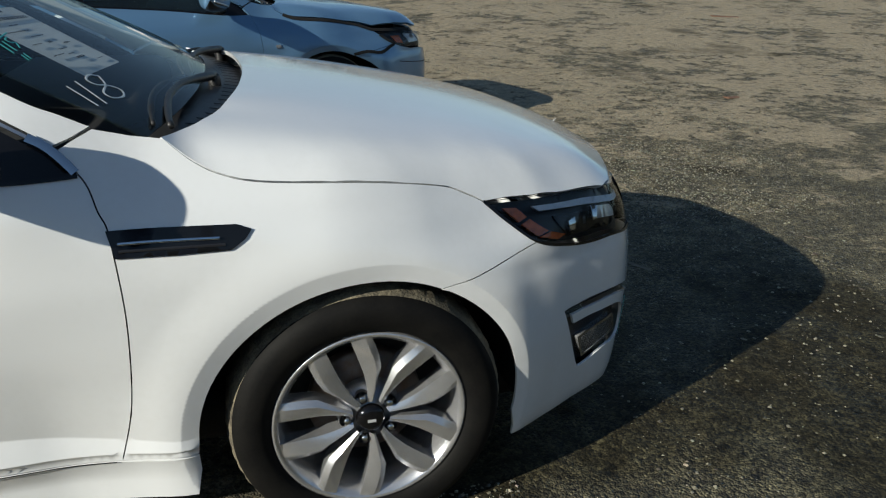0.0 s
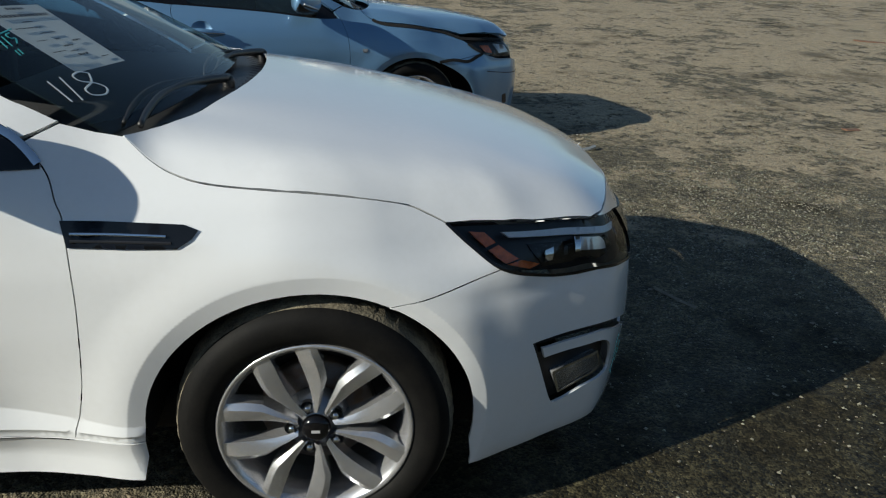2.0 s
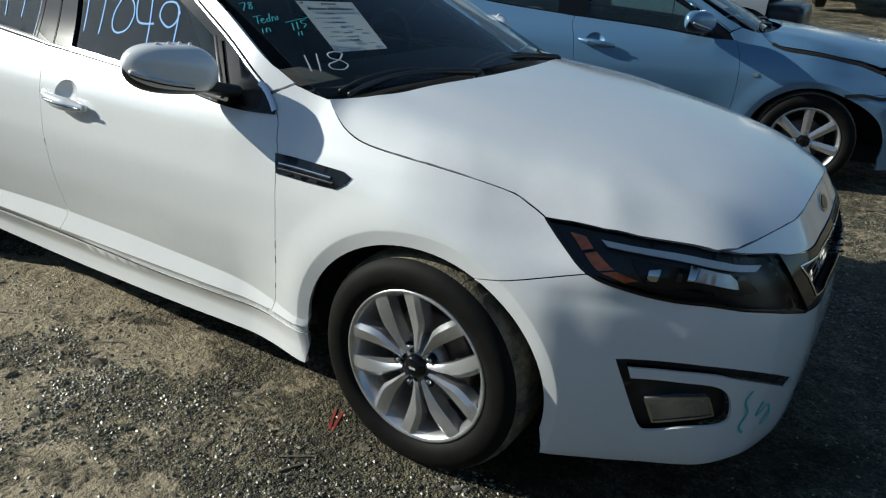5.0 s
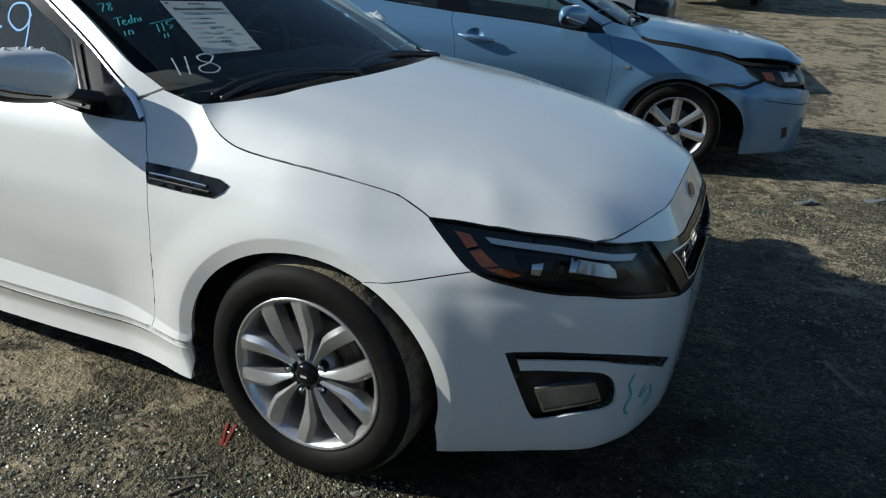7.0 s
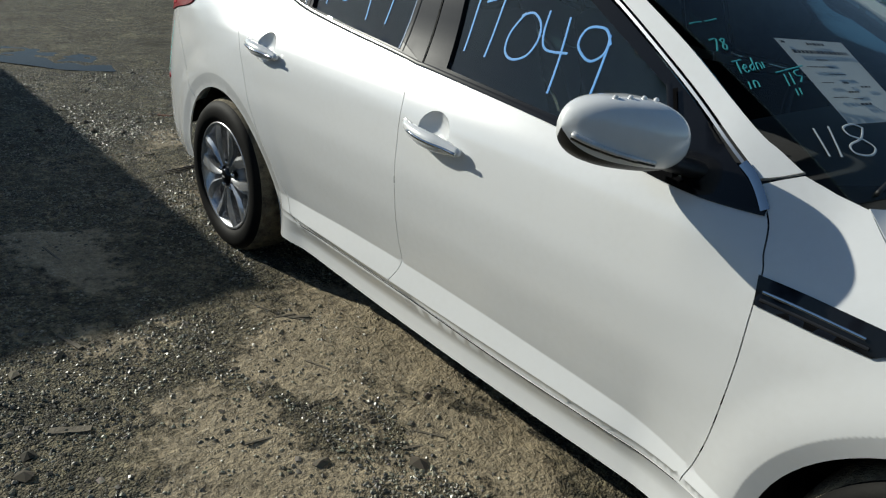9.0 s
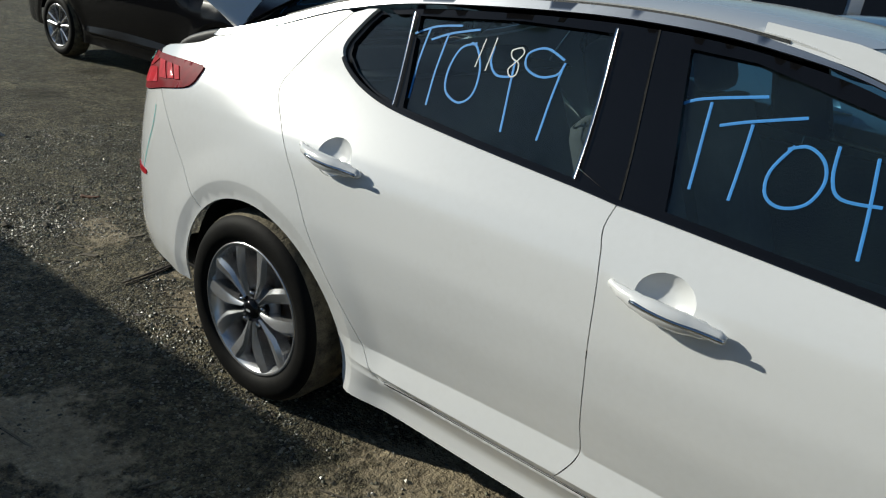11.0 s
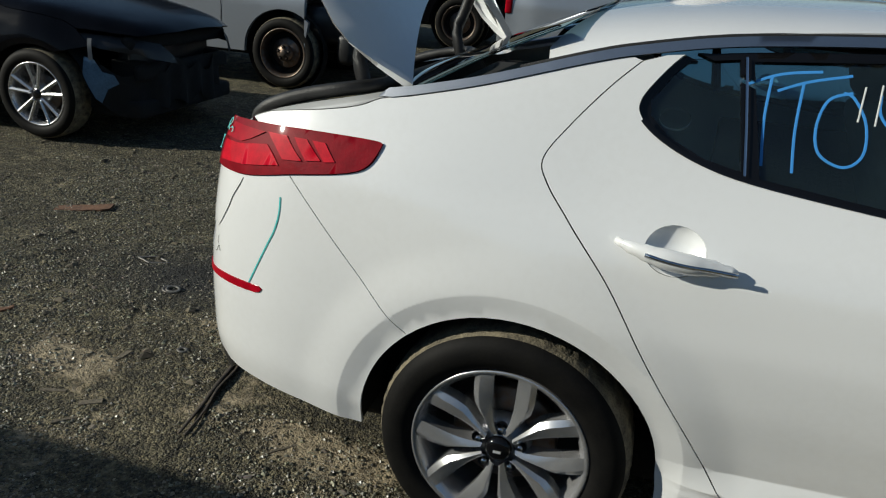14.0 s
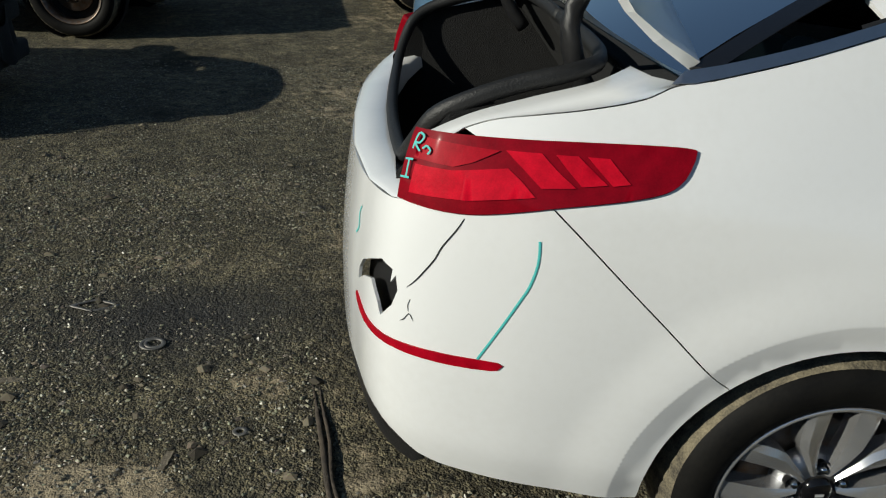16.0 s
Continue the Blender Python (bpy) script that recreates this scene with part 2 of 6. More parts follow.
def sheet(name, outline, surface, mat, parent, grid=.03, gap=.0015, lip=.018, label="", holes=(), flip=False, lift=0.0, edge=None, ridges=False):
    """A panel: a flat outline in a surface's own coordinates, filled with small triangles, laid on the surface, with its edge turned in."""
    def clean(poly):
        q = []
        for c in poly:
            if not q or np.linalg.norm(c - q[-1]) > 1e-4:
                q.append(c)
        if np.linalg.norm(q[0] - q[-1]) < 1e-4:
            q.pop()
        return q
    loops = [clean(resample(shrink(outline, gap), edge or grid))] + [clean(resample(shrink(h, -gap), edge or grid)) for h in holes]
    pts, edges = [], []
    for lp in loops:
        o = len(pts)
        pts += [Vector((float(c[0]), float(c[1]))) for c in lp]
        edges += [(o + i, o + (i + 1) % len(lp)) for i in range(len(lp))]
    border = np.array([tuple(c) for c in pts])
    lo, hi = border.min(0), border.max(0)
    nx, ny = max(2, int((hi[0] - lo[0]) / grid)), max(2, int((hi[1] - lo[1]) / grid))
    gx, gy = np.meshgrid(lo[0] + (np.arange(nx) + .5) / nx * (hi[0] - lo[0]), lo[1] + (np.arange(ny) + .5) / ny * (hi[1] - lo[1]))
    gx = gx + (np.arange(ny) % 2)[:, None] * grid * .3
    cand = np.stack((gx.ravel(), gy.ravel()), 1)

    def inside(pt, lp):
        a = np.array([tuple(c) for c in lp])
        b = np.roll(a, -1, 0)
        cond = (a[:, 1][None] > pt[:, 1][:, None]) != (b[:, 1][None] > pt[:, 1][:, None])
        dy = np.where(np.abs(b[:, 1] - a[:, 1]) < 1e-12, 1e-12, b[:, 1] - a[:, 1])
        xx = a[:, 0][None] + (pt[:, 1][:, None] - a[:, 1][None]) * ((b[:, 0] - a[:, 0]) / dy)[None]
        return (cond & (pt[:, 0][:, None] < xx)).sum(1) % 2 == 1
    keep = inside(cand, loops[0])
    for h in loops[1:]:
        keep &= ~inside(cand, h)
    dist = np.min(np.linalg.norm(cand[:, None] - border[None], axis=2), axis=1)
    cand = cand[keep & (dist > grid * .45)]
    if ridges:
        line = np.concatenate([np.array(c) for c in CREASES])
        rows = np.concatenate((line, line + (0, .005), line - (0, .005)))
        rows = rows[(rows[:, 0] > lo[0]) & (rows[:, 0] < hi[0]) & (rows[:, 1] > lo[1]) & (rows[:, 1] < hi[1])]
        if len(rows):
            ok = inside(rows, loops[0]) & (np.min(np.linalg.norm(rows[:, None] - border[None], axis=2), axis=1) > .010)
            for h in loops[1:]:
                ok &= ~inside(rows, h)
            rows = rows[ok]
        if len(rows):
            cand = cand[np.min(np.linalg.norm(cand[:, None] - rows[None], axis=2), axis=1) > .011]
            cand = np.concatenate((cand, rows))
    pts += [Vector((float(a), float(b))) for a, b in cand]
    vo, eo, fo, *_ = delaunay_2d_cdt(pts, edges, [], 0, 1e-6)
    uv = np.array([tuple(v) for v in vo])
    tris = [tuple(f) for f in fo]
    cen = np.array([uv[list(t)].mean(0) for t in tris])
    ok = inside(cen, loops[0])
    for h in loops[1:]:
        ok &= ~inside(cen, h)
    tris = [t for t, k in zip(tris, ok) if k]
    P = surface(uv[:, 0], uv[:, 1])
    e = 1e-3
    N = np.cross(surface(uv[:, 0] + e, uv[:, 1]) - P, surface(uv[:, 0], uv[:, 1] + e) - P)
    N /= np.maximum(np.linalg.norm(N, axis=1), 1e-12)[:, None]
    if flip:
        N = -N
    P = P + N * lift
    bm = bmesh.new()
    vs = [bm.verts.new(p) for p in P]
    bm.verts.index_update()
    for a, b, c in tris:
        n = np.cross(P[b] - P[a], P[c] - P[a])
        try:
            f = bm.faces.new((vs[a], vs[b], vs[c]) if np.dot(n, N[a]) > 0 else (vs[a], vs[c], vs[b]))
            f.smooth = True
        except ValueError:
            pass
    for v in [v for v in bm.verts if not v.link_faces]:
        bm.verts.remove(v)
    rim = [ed for ed in bm.edges if len(ed.link_faces) == 1]
    tops = len(bm.faces)
    if lip:
        idx = {v: N[i] for i, v in enumerate(vs) if v.is_valid}
        inner = {}
        for ed in rim:
            for v in ed.verts:
                if v not in inner:
                    inner[v] = bm.verts.new(v.co - Vector(idx[v]) * lip)
        for ed in rim:
            a, b = ed.verts
            l = ed.link_faces[0].loops
            for lo_ in l:
                if lo_.edge == ed:
                    a, b = lo_.vert, lo_.link_loop_next.vert
            f = bm.faces.new((b, a, inner[a], inner[b]))
            f.smooth = True
            ed.smooth = False
    bm.verts.index_update()
    exact = {v.index: Vector(N[i]) for i, v in enumerate(vs) if v.is_valid}
    ob = part(name, bm, mat, parent, label)
    if not lift:
        me = ob.data
        nor = []
        for p in me.polygons:
            nor += [exact[k] if p.index < tops else p.normal.copy() for k in p.vertices]
        me.normals_split_custom_set(nor)
    return ob


def mirrored(ob, name=None):
    """The same part on the other side of the car (y turned over)."""
    me = ob.data.copy()
    if "custom_normal" in me.attributes:
        me.attributes.remove(me.attributes["custom_normal"])
    me.transform(Matrix.Diagonal((1, -1, 1, 1)))
    me.flip_normals()
    o = new(name or ob.name.split(".")[0], me)
    o.parent = ob.parent
    if "label" in ob:
        o["label"] = ob["label"]
    return o

def pchip(x, xs, ys):
    xs, ys = np.asarray(xs, float), np.asarray(ys, float)
    h, d = np.diff(xs), np.diff(ys) / np.diff(xs)
    m = np.zeros(len(xs))
    m[0], m[-1] = d[0], d[-1]
    for i in range(1, len(xs) - 1):
        m[i] = 0 if d[i - 1] * d[i] <= 0 else 2 * d[i - 1] * d[i] / (d[i - 1] + d[i])
    x = np.clip(np.asarray(x, float), xs[0], xs[-1])
    i = np.clip(np.searchsorted(xs, x, side="right") - 1, 0, len(xs) - 2)
    t = (x - xs[i]) / h[i]
    return ((2*t**3 - 3*t**2 + 1) * ys[i] + (t**3 - 2*t**2 + t) * h[i] * m[i]
            + (3*t**2 - 2*t**3) * ys[i+1] + (t**3 - t**2) * h[i] * m[i+1])
def curve(points, n=8, closed=False):
    p = [np.asarray(q, float) for q in points]
    out, k = [], len(p)
    for i in range(k if closed else k - 1):
        a, b, c, d = (p[(i + j) % k] if closed else p[min(max(i + j, 0), k - 1)] for j in (-1, 0, 1, 2))
        for j in range(n):
            t = j / n
            out.append(0.5 * (2*b + (c - a) * t + (2*a - 5*b + 4*c - d) * t**2 + (3*b - a - 3*c + d) * t**3))
    if not closed:
        out.append(p[-1])
    return out
PLAN = ((-3.84, 0), (-3.832, -.25), (-3.795, -.50), (-3.712, -.71), (-3.50, -.823), (-3.2, -.876), (-2.8, -.905), (-2.2, -.905),
        (-1.3, -.907), (-.6, -.903), (0, -.903), (.22, -.890), (.45, -.842), (.615, -.770), (.787, -.658), (.902, -.38), (.922, -.17), (.928, 0))
_c = np.array(curve(PLAN, 24))
_s = np.concatenate(([0], np.cumsum(np.hypot(*np.diff(_c, axis=0).T))))
_s += -1.3 - np.interp(-1.3, _c[:, 0], _s)
S_MIN, S_MAX = _s[0], _s[-1]
_n = np.gradient(_c, axis=0); _n = np.stack((-_n[:, 1], _n[:, 0]), 1); _n /= np.linalg.norm(_n, axis=1)[:, None]
D_DOOR = ((0.14, 0.2, 0.29, 0.335, 0.37, 0.45, 0.6, 0.7, 0.78, 0.86, 0.92, 0.97, 1.02, 1.1, 1.2, 1.3, 1.4, 1.48), (0.0862, 0.0774, 0.0760, 0.0700, 0.0615, 0.0420, 0.0150, 0.0094, 0.017, 0.0306, 0.0538, 0.0828, 0.1118, 0.1524, 0.1944, 0.2364, 0.2834, 0.323))
D_REAR = ((0.14, 0.2, 0.28, 0.4, 0.55, 0.65, 0.8, 0.92, 1.0, 1.06, 1.12, 1.2, 1.3, 1.4, 1.48), (0.0762, 0.0524, 0.029, 0.0074, 0.0044, 0.0084, 0.0234, 0.0458, 0.0754, 0.1096, 0.1458, 0.1924, 0.2444, 0.3014, 0.343))
D_NOSE = ((0.14, 0.2, 0.32, 0.45, 0.58, 0.65, 0.7, 0.75, 0.8, 0.85, 0.95), (0.0412, 0.0224, 0.0098, 0.0024, 0.01, 0.0264, 0.0474, 0.0784, 0.1094, 0.1504, 0.2624))
D_WING = ((0.14, 0.2, 0.3, 0.45, 0.6, 0.7, 0.78, 0.85, 0.9, 0.95, 1.0, 1.05, 1.2, 1.48), (0.0662, 0.0524, 0.0344, 0.0174, 0.0094, 0.0134, 0.027, 0.0554, 0.0864, 0.1174, 0.1434, 0.1644, 0.2174, 0.323))
def step(x, a, b):
    t = np.clip((x - a) / (b - a), 0, 1)
    return t * t * (3 - 2 * t)
def sill(s):
    """Height of the crease along the foot of the doors."""
    return pchip(s, (-2.6, -2.23, -1.86, -1.58, -1.27, -1.02, -.75, -.65, -.54, -.3), (.385, .392, .408, .413, .409, .399, .384, .371, .356, .33))
def skin(s, z):
    d = pchip(z, *D_DOOR)
    d = d + (pchip(z, *D_WING) - d) * step(s, -.7, -.4)
    d = d + (pchip(z, *D_NOSE) - d) * step(s, -.10, .42)
    d = d + (pchip(z, *D_REAR) - d) * step(-s, 2.6, 3.2)
    return d + pchip(s, (.24, .34, .45, .60, .74, .88, 1.0), (0, .003, .017, .026, .028, .014, 0)) * (1 - step(z, .62, .72))
def inset(s, z):
    d = skin(s, z)
    crease, low = sill(s), 0.312
    top = skin(s, crease)
    h = np.clip((crease - z) / (crease - low), 0, 1.0)
    k = (1 - .65 * step(s, -.85, -.40)) * step(s, -2.46, -2.15)
    swell = top + k * (-.021 * np.clip(h / .74, 0, 1) + .015 * np.clip((h - .74) / .26, 0, 1))
    rock = top + k * pchip(-z, (-.312, -.302, -.285, -.235, -.165), (-.006, -.007, .003, .021, .017))
    w = step(s, -2.48, -2.25) * (1 - step(s, -.40, -.36))
    d = np.where(z < crease, d + (np.where(z > low, swell, rock) - d) * w, d)
    for hx, rx, rz in ((0, .421, .402), (-2.795, .450, .436)):
        e = np.hypot((s - hx) / rx, (z - .315) / rz)
        d = d + (-.009 * (1 - step(e, 1.0, 1.30)) + .011 * np.clip((1 - e) / .11, 0, 1)) * step(z, .10, .16)
    return d
def side(s, z):
    """A point of the body side: s runs along the plan outline, z is the height."""
    s, z = np.asarray(s, float), np.asarray(z, float)
    d = inset(s, z)
    x, y = np.interp(s, _s, _c[:, 0]), np.interp(s, _s, _c[:, 1])
    nx, ny = np.interp(s, _s, _n[:, 0]), np.interp(s, _s, _n[:, 1])
    return np.stack((x + nx * d, y + ny * d, z + 0 * x), -1)
CREASES = [[(float(a), float(sill(a))) for a in np.arange(-2.40, -.40, .012)], [(float(a), float(sill(a) - .74 * (sill(a) - .312))) for a in np.arange(-2.40, -.40, .012)]]
CREASES += [[(hx + rx * np.cos(a), .315 + rz * np.sin(a)) for a in np.arange(-.25, 3.4, .028)] for hx, rx, rz in ((0, .421, .402), (-2.795, .450, .436), (0, .426, .407), (-2.795, .455, .441), (0, .416, .397), (-2.795, .445, .431))]
CREASES += [[(float(a), .302) for a in np.arange(-2.38, -.42, .02)], [(float(a), .235) for a in np.arange(-2.38, -.42, .02)]]
# ---- ground ----
def height(x, y):
    """The yard: level under the cars, rising gently away beyond them, with small humps."""
    far = .055 * (math.sqrt((y - 5.5)**2 + 3) + (y - 5.5)) / 2
    near = math.exp(-((x + 1.5) / 14)**2 - ((y - 1) / 10)**2)
    h = .016 * noise.noise(Vector((x * .9, y * .9, 0))) + .010 * noise.noise(Vector((x * 3.1, y * 3.1, 5))) + .008 * noise.noise(Vector((x * 8, y * 8, 9))) + .004 * noise.noise(Vector((x * 19, y * 19, 2)))
    return far + near * h - .006


def steps(lo, hi, cell, reach):
    a = list(np.arange(lo, hi + cell / 2, cell))
    d, up, down = cell, [a[-1]], [a[0]]
    while up[-1] < reach:
        d *= 1.35
        up.append(up[-1] + d)
        down.append(down[-1] - d)
    return down[:0:-1] + a + up[1:]


gx, gy = steps(-7.6, 3.8, .034, 320), steps(-2.4, 5.0, .034, 320)
ground_me = mesh_of("ground", [(x, y, height(x, y)) for y in gy for x in gx], [(j * len(gx) + i, j * len(gx) + i + 1, (j + 1) * len(gx) + i + 1, (j + 1) * len(gx) + i) for j in range(len(gy) - 1) for i in range(len(gx) - 1)])


DUST = ((-1.75, -.76, 1.05, .26), (-1.95, -1.02, .50, .30), (-1.48, -1.47, .50, .28), (-1.15, -.86, .40, .20), (-2.9, -1.5, .5, .3), (-.5, -1.55, .5, .25))


def yard_material():
    m = bpy.data.materials.new("gravel_and_dirt")
    m.use_nodes = True
    nt = m.node_tree
    b = nt.nodes["Principled BSDF"]
    L = nt.links.new
    co = nt.nodes.new("ShaderNodeTexCoord")

    def tex(kind, **inp):
        n = nt.nodes.new("ShaderNodeTex" + kind)
        for k, val in inp.items():
            n.inputs[k].default_value = val
        L(co.outputs["Object"], n.inputs["Vector"])
        return n

    def mathn(op, a, c, clamp=False):
        n = nt.nodes.new("ShaderNodeMath")
        n.operation, n.use_clamp = op, clamp
        for i, q in enumerate((a, c)):
            if isinstance(q, (int, float)):
                n.inputs[i].default_value = q
            else:
                L(q, n.inputs[i])
        return n.outputs[0]

    def ramp(src, p0, p1, c0, c1):
        n = nt.nodes.new("ShaderNodeValToRGB")
        n.color_ramp.elements[0].position, n.color_ramp.elements[1].position = p0, p1
        n.color_ramp.elements[0].color, n.color_ramp.elements[1].color = (*c0, 1), (*c1, 1)
        L(src, n.inputs[0])
        return n.outputs[0]

    def mix(fac, a, c, mode="MIX"):
        n = nt.nodes.new("ShaderNodeMix")
        n.data_type, n.blend_type = "RGBA", mode
        if isinstance(fac, (int, float)):
            n.inputs[0].default_value = fac
        else:
            L(fac, n.inputs[0])
        L(a, n.inputs[6])
        L(c, n.inputs[7])
        return n.outputs[2]
    big, mid, fine, crumb = tex("Noise", Scale=.55, Detail=7.0, Roughness=.6), tex("Noise", Scale=2.3, Detail=8.0, Roughness=.7), tex("Noise", Scale=38.0, Detail=5.0, Roughness=.7), tex("Noise", Scale=11.0, Detail=6.0, Roughness=.7)
    cells, tiny = tex("Voronoi", Scale=62.0), tex("Voronoi", Scale=150.0)
    patch = mathn("ADD", mathn("MULTIPLY", big.outputs[0], .28), mathn("ADD", mathn("MULTIPLY", mid.outputs[0], .48), mathn("MULTIPLY", crumb.outputs[0], .24)))
    xyz = nt.nodes.new("ShaderNodeSeparateXYZ")
    L(co.outputs["Object"], xyz.inputs[0])

    def around(src, mid, width):
        """1 at mid, falling to 0 at mid +- width."""
        return mathn("SUBTRACT", 1.0, mathn("ABSOLUTE", mathn("DIVIDE", mathn("SUBTRACT", src, mid), width), 0), True)

    def beyond(src, a, c):
        return mathn("DIVIDE", mathn("SUBTRACT", src, a), c - a, True)
    # dry dust lies where wheels pass and on the open yard; in front of the car the dirt is damp, its colour darkened
    # further for the car's shadow
    def spot(x, y, rx, ry):
        """1 in the middle of an oval patch, falling to 0 at its rim."""
        dx, dy = (mathn("DIVIDE", mathn("SUBTRACT", xyz.outputs[i], c), r) for i, c, r in ((0, x, rx), (1, y, ry)))
        return mathn("SUBTRACT", 1.0, mathn("SQRT", mathn("ADD", mathn("MULTIPLY", dx, dx), mathn("MULTIPLY", dy, dy)), 0), True)
    driven = spot(*DUST[0])
    for c in DUST[1:]:
        driven = mathn("MAXIMUM", driven, spot(*c))
    oily = spot(-4.45, .30, .75, .42)
    open_yard = mathn("MULTIPLY", beyond(xyz.outputs[1], .6, 3.0), beyond(xyz.outputs[0], -.5, 2.5))
    back_yard = mathn("MULTIPLY", beyond(xyz.outputs[1], 2.6, 4.5), .4)
    damp_shade = mathn("MULTIPLY", around(xyz.outputs[0], 1.4, 1.9), around(xyz.outputs[1], -.5, 2.0))
    driven = mathn("MAXIMUM", driven, mathn("MAXIMUM", spot(-3.35, -.66, .45, .16), spot(-4.48, -.51, .34, .20)))
    bias = mathn("ADD", mathn("ADD", mathn("MULTIPLY", driven, .20), mathn("MULTIPLY", mathn("MULTIPLY", around(xyz.outputs[0], -1.3, 2.2), around(xyz.outputs[1], -1.4, 1.1)), .04)), mathn("ADD", mathn("MULTIPLY", open_yard, .065), mathn("MULTIPLY", back_yard, .06)))
    patch = mathn("SUBTRACT", mathn("ADD", patch, bias), mathn("ADD", .035, mathn("ADD", mathn("ADD", mathn("MULTIPLY", damp_shade, .20), mathn("MULTIPLY", oily, .2)), mathn("MULTIPLY", beyond(xyz.outputs[0], -3.9, -4.6), .055))))
    sep, sep2 = nt.nodes.new("ShaderNodeSeparateColor"), nt.nodes.new("ShaderNodeSeparateColor")
    L(cells.outputs["Color"], sep.inputs[0])
    L(tiny.outputs["Color"], sep2.inputs[0])
    pebbles = ramp(sep2.outputs[0], .15, 1.0, (.014, .013, .008), (.25, .228, .145))
    mud = ramp(fine.outputs[0], .3, .72, (.017, .0155, .010), (.092, .079, .050))
    gravel = mix(ramp(mid.outputs[0], .38, .62, (.25, .25, .25), (.75, .75, .75)), mud, pebbles)
    dust = ramp(fine.outputs[0], .3, .75, (.20, .163, .105), (.41, .340, .232))
    mask = ramp(patch, .505, .54, (0, 0, 0), (1, 1, 1))
    thin = ramp(patch, .42, .56, (0, 0, 0), (.35, .35, .35))
    base = mix(mask, mix(thin, gravel, dust), dust)
    grain = ramp(sep.outputs[0], .0, 1.0, (.45, .46, .46), (1.55, 1.52, 1.42))
    col = mix(mathn("SUBTRACT", .85, mathn("MULTIPLY", mask, .6)), base, grain, "MULTIPLY")
    # shade of small hollows painted in where the same noise sinks the relief
    pit_shade = ramp(crumb.outputs[0], .33, .42, (.35, .34, .32), (1, 1, 1))
    col = mix(.9, col, pit_shade, "MULTIPLY")
    # light clod tops and shaded dips, put into the colour
    lump_shade = ramp(mathn("ADD", mathn("MULTIPLY", crumb.outputs[0], .6), mathn("MULTIPLY", tex("Noise", Scale=24.0, Detail=4.0, Roughness=.75).outputs[0], .4)), .36, .64, (.40, .39, .37), (1.6, 1.6, 1.55))
    col = mix(mathn("SUBTRACT", .9, mathn("MULTIPLY", mask, .45)), col, lump_shade, "MULTIPLY")
    # damp dirt tone, deepened so the car's shadow there turns out dark
    wet_shade = ramp(mathn("ADD", tex("Noise", Scale=.8, Detail=4.0, Roughness=.55).outputs[0], mathn("MULTIPLY", damp_shade, .22)), .58, .70, (1, 1, 1), (.36, .35, .32))
    col = mix(1.0, col, wet_shade, "MULTIPLY")
    col = mix(mathn("MULTIPLY", oily, 1.3, True), col, ramp(fine.outputs[0], .3, .7, (.010, .010, .010), (.045, .043, .036)))
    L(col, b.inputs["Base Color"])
    dry = ramp(sep2.outputs[1], .0, .20, (.16, .16, .16), (.92, .92, .92))
    soaked_shade = ramp(wet_shade, .38, .9, (1, 1, 1), (0, 0, 0))
    rough = mix(soaked_shade, dry, ramp(mid.outputs[0], .4, .6, (.85, .85, .85), (.52, .52, .52)))
    # gloss lowered there as well, to keep that shadow dark
    L(mathn("SUBTRACT", .5, mathn("MULTIPLY", soaked_shade, .32)), b.inputs["Specular IOR Level"])
    L(rough, b.inputs["Roughness"])
    stony = mathn("SUBTRACT", 1.0, mathn("MULTIPLY", mask, .65))
    h = mathn("ADD", mathn("MULTIPLY", mathn("ADD", mathn("MULTIPLY", cells.outputs["Distance"], -.7), mathn("MULTIPLY", tiny.outputs["Distance"], -.55)), stony), mathn("ADD", mathn("MULTIPLY", crumb.outputs[0], 1.3), mathn("ADD", mathn("MULTIPLY", fine.outputs[0], .9), mathn("MULTIPLY", mask, .35))))
    bp = nt.nodes.new("ShaderNodeBump")
    bp.inputs["Distance"].default_value = .018
    L(mathn("SUBTRACT", 1.0, mathn("MULTIPLY", soaked_shade, .70)), bp.inputs["Strength"])
    L(h, bp.inputs["Height"])
    L(bp.outputs[0], b.inputs["Normal"])
    return m


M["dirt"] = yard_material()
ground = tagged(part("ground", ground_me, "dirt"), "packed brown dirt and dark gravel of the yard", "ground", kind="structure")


def island_material(name, dark, light, rough, spread_hue=.0):
    m = bpy.data.materials.new(name)
    m.use_nodes = True
    nt = m.node_tree
    b = nt.nodes["Principled BSDF"]
    geo, rp, no, mx = (nt.nodes.new("ShaderNode" + k) for k in ("NewGeometry", "ValToRGB", "TexNoise", "Mix"))
    mx.data_type, mx.blend_type = "RGBA", "MULTIPLY"
    mx.inputs[0].default_value = .6
    no.inputs["Scale"].default_value = 150
    rp.color_ramp.elements[0].color, rp.color_ramp.elements[1].color = (*dark, 1), (*light, 1)
    nt.links.new(geo.outputs["Random Per Island"], rp.inputs[0])
    nt.links.new(rp.outputs[0], mx.inputs[6])
    nt.links.new(no.outputs["Color"], mx.inputs[7])
    nt.links.new(mx.outputs[2], b.inputs["Base Color"])
    b.inputs["Roughness"].default_value = rough
    return m


M["stone"] = island_material("gravel_stones", (.020, .018, .012), (.46, .43, .31), .36)
M["chips"] = island_material("wood_and_plastic_chips", (.06, .045, .03), (.30, .27, .22), .8)


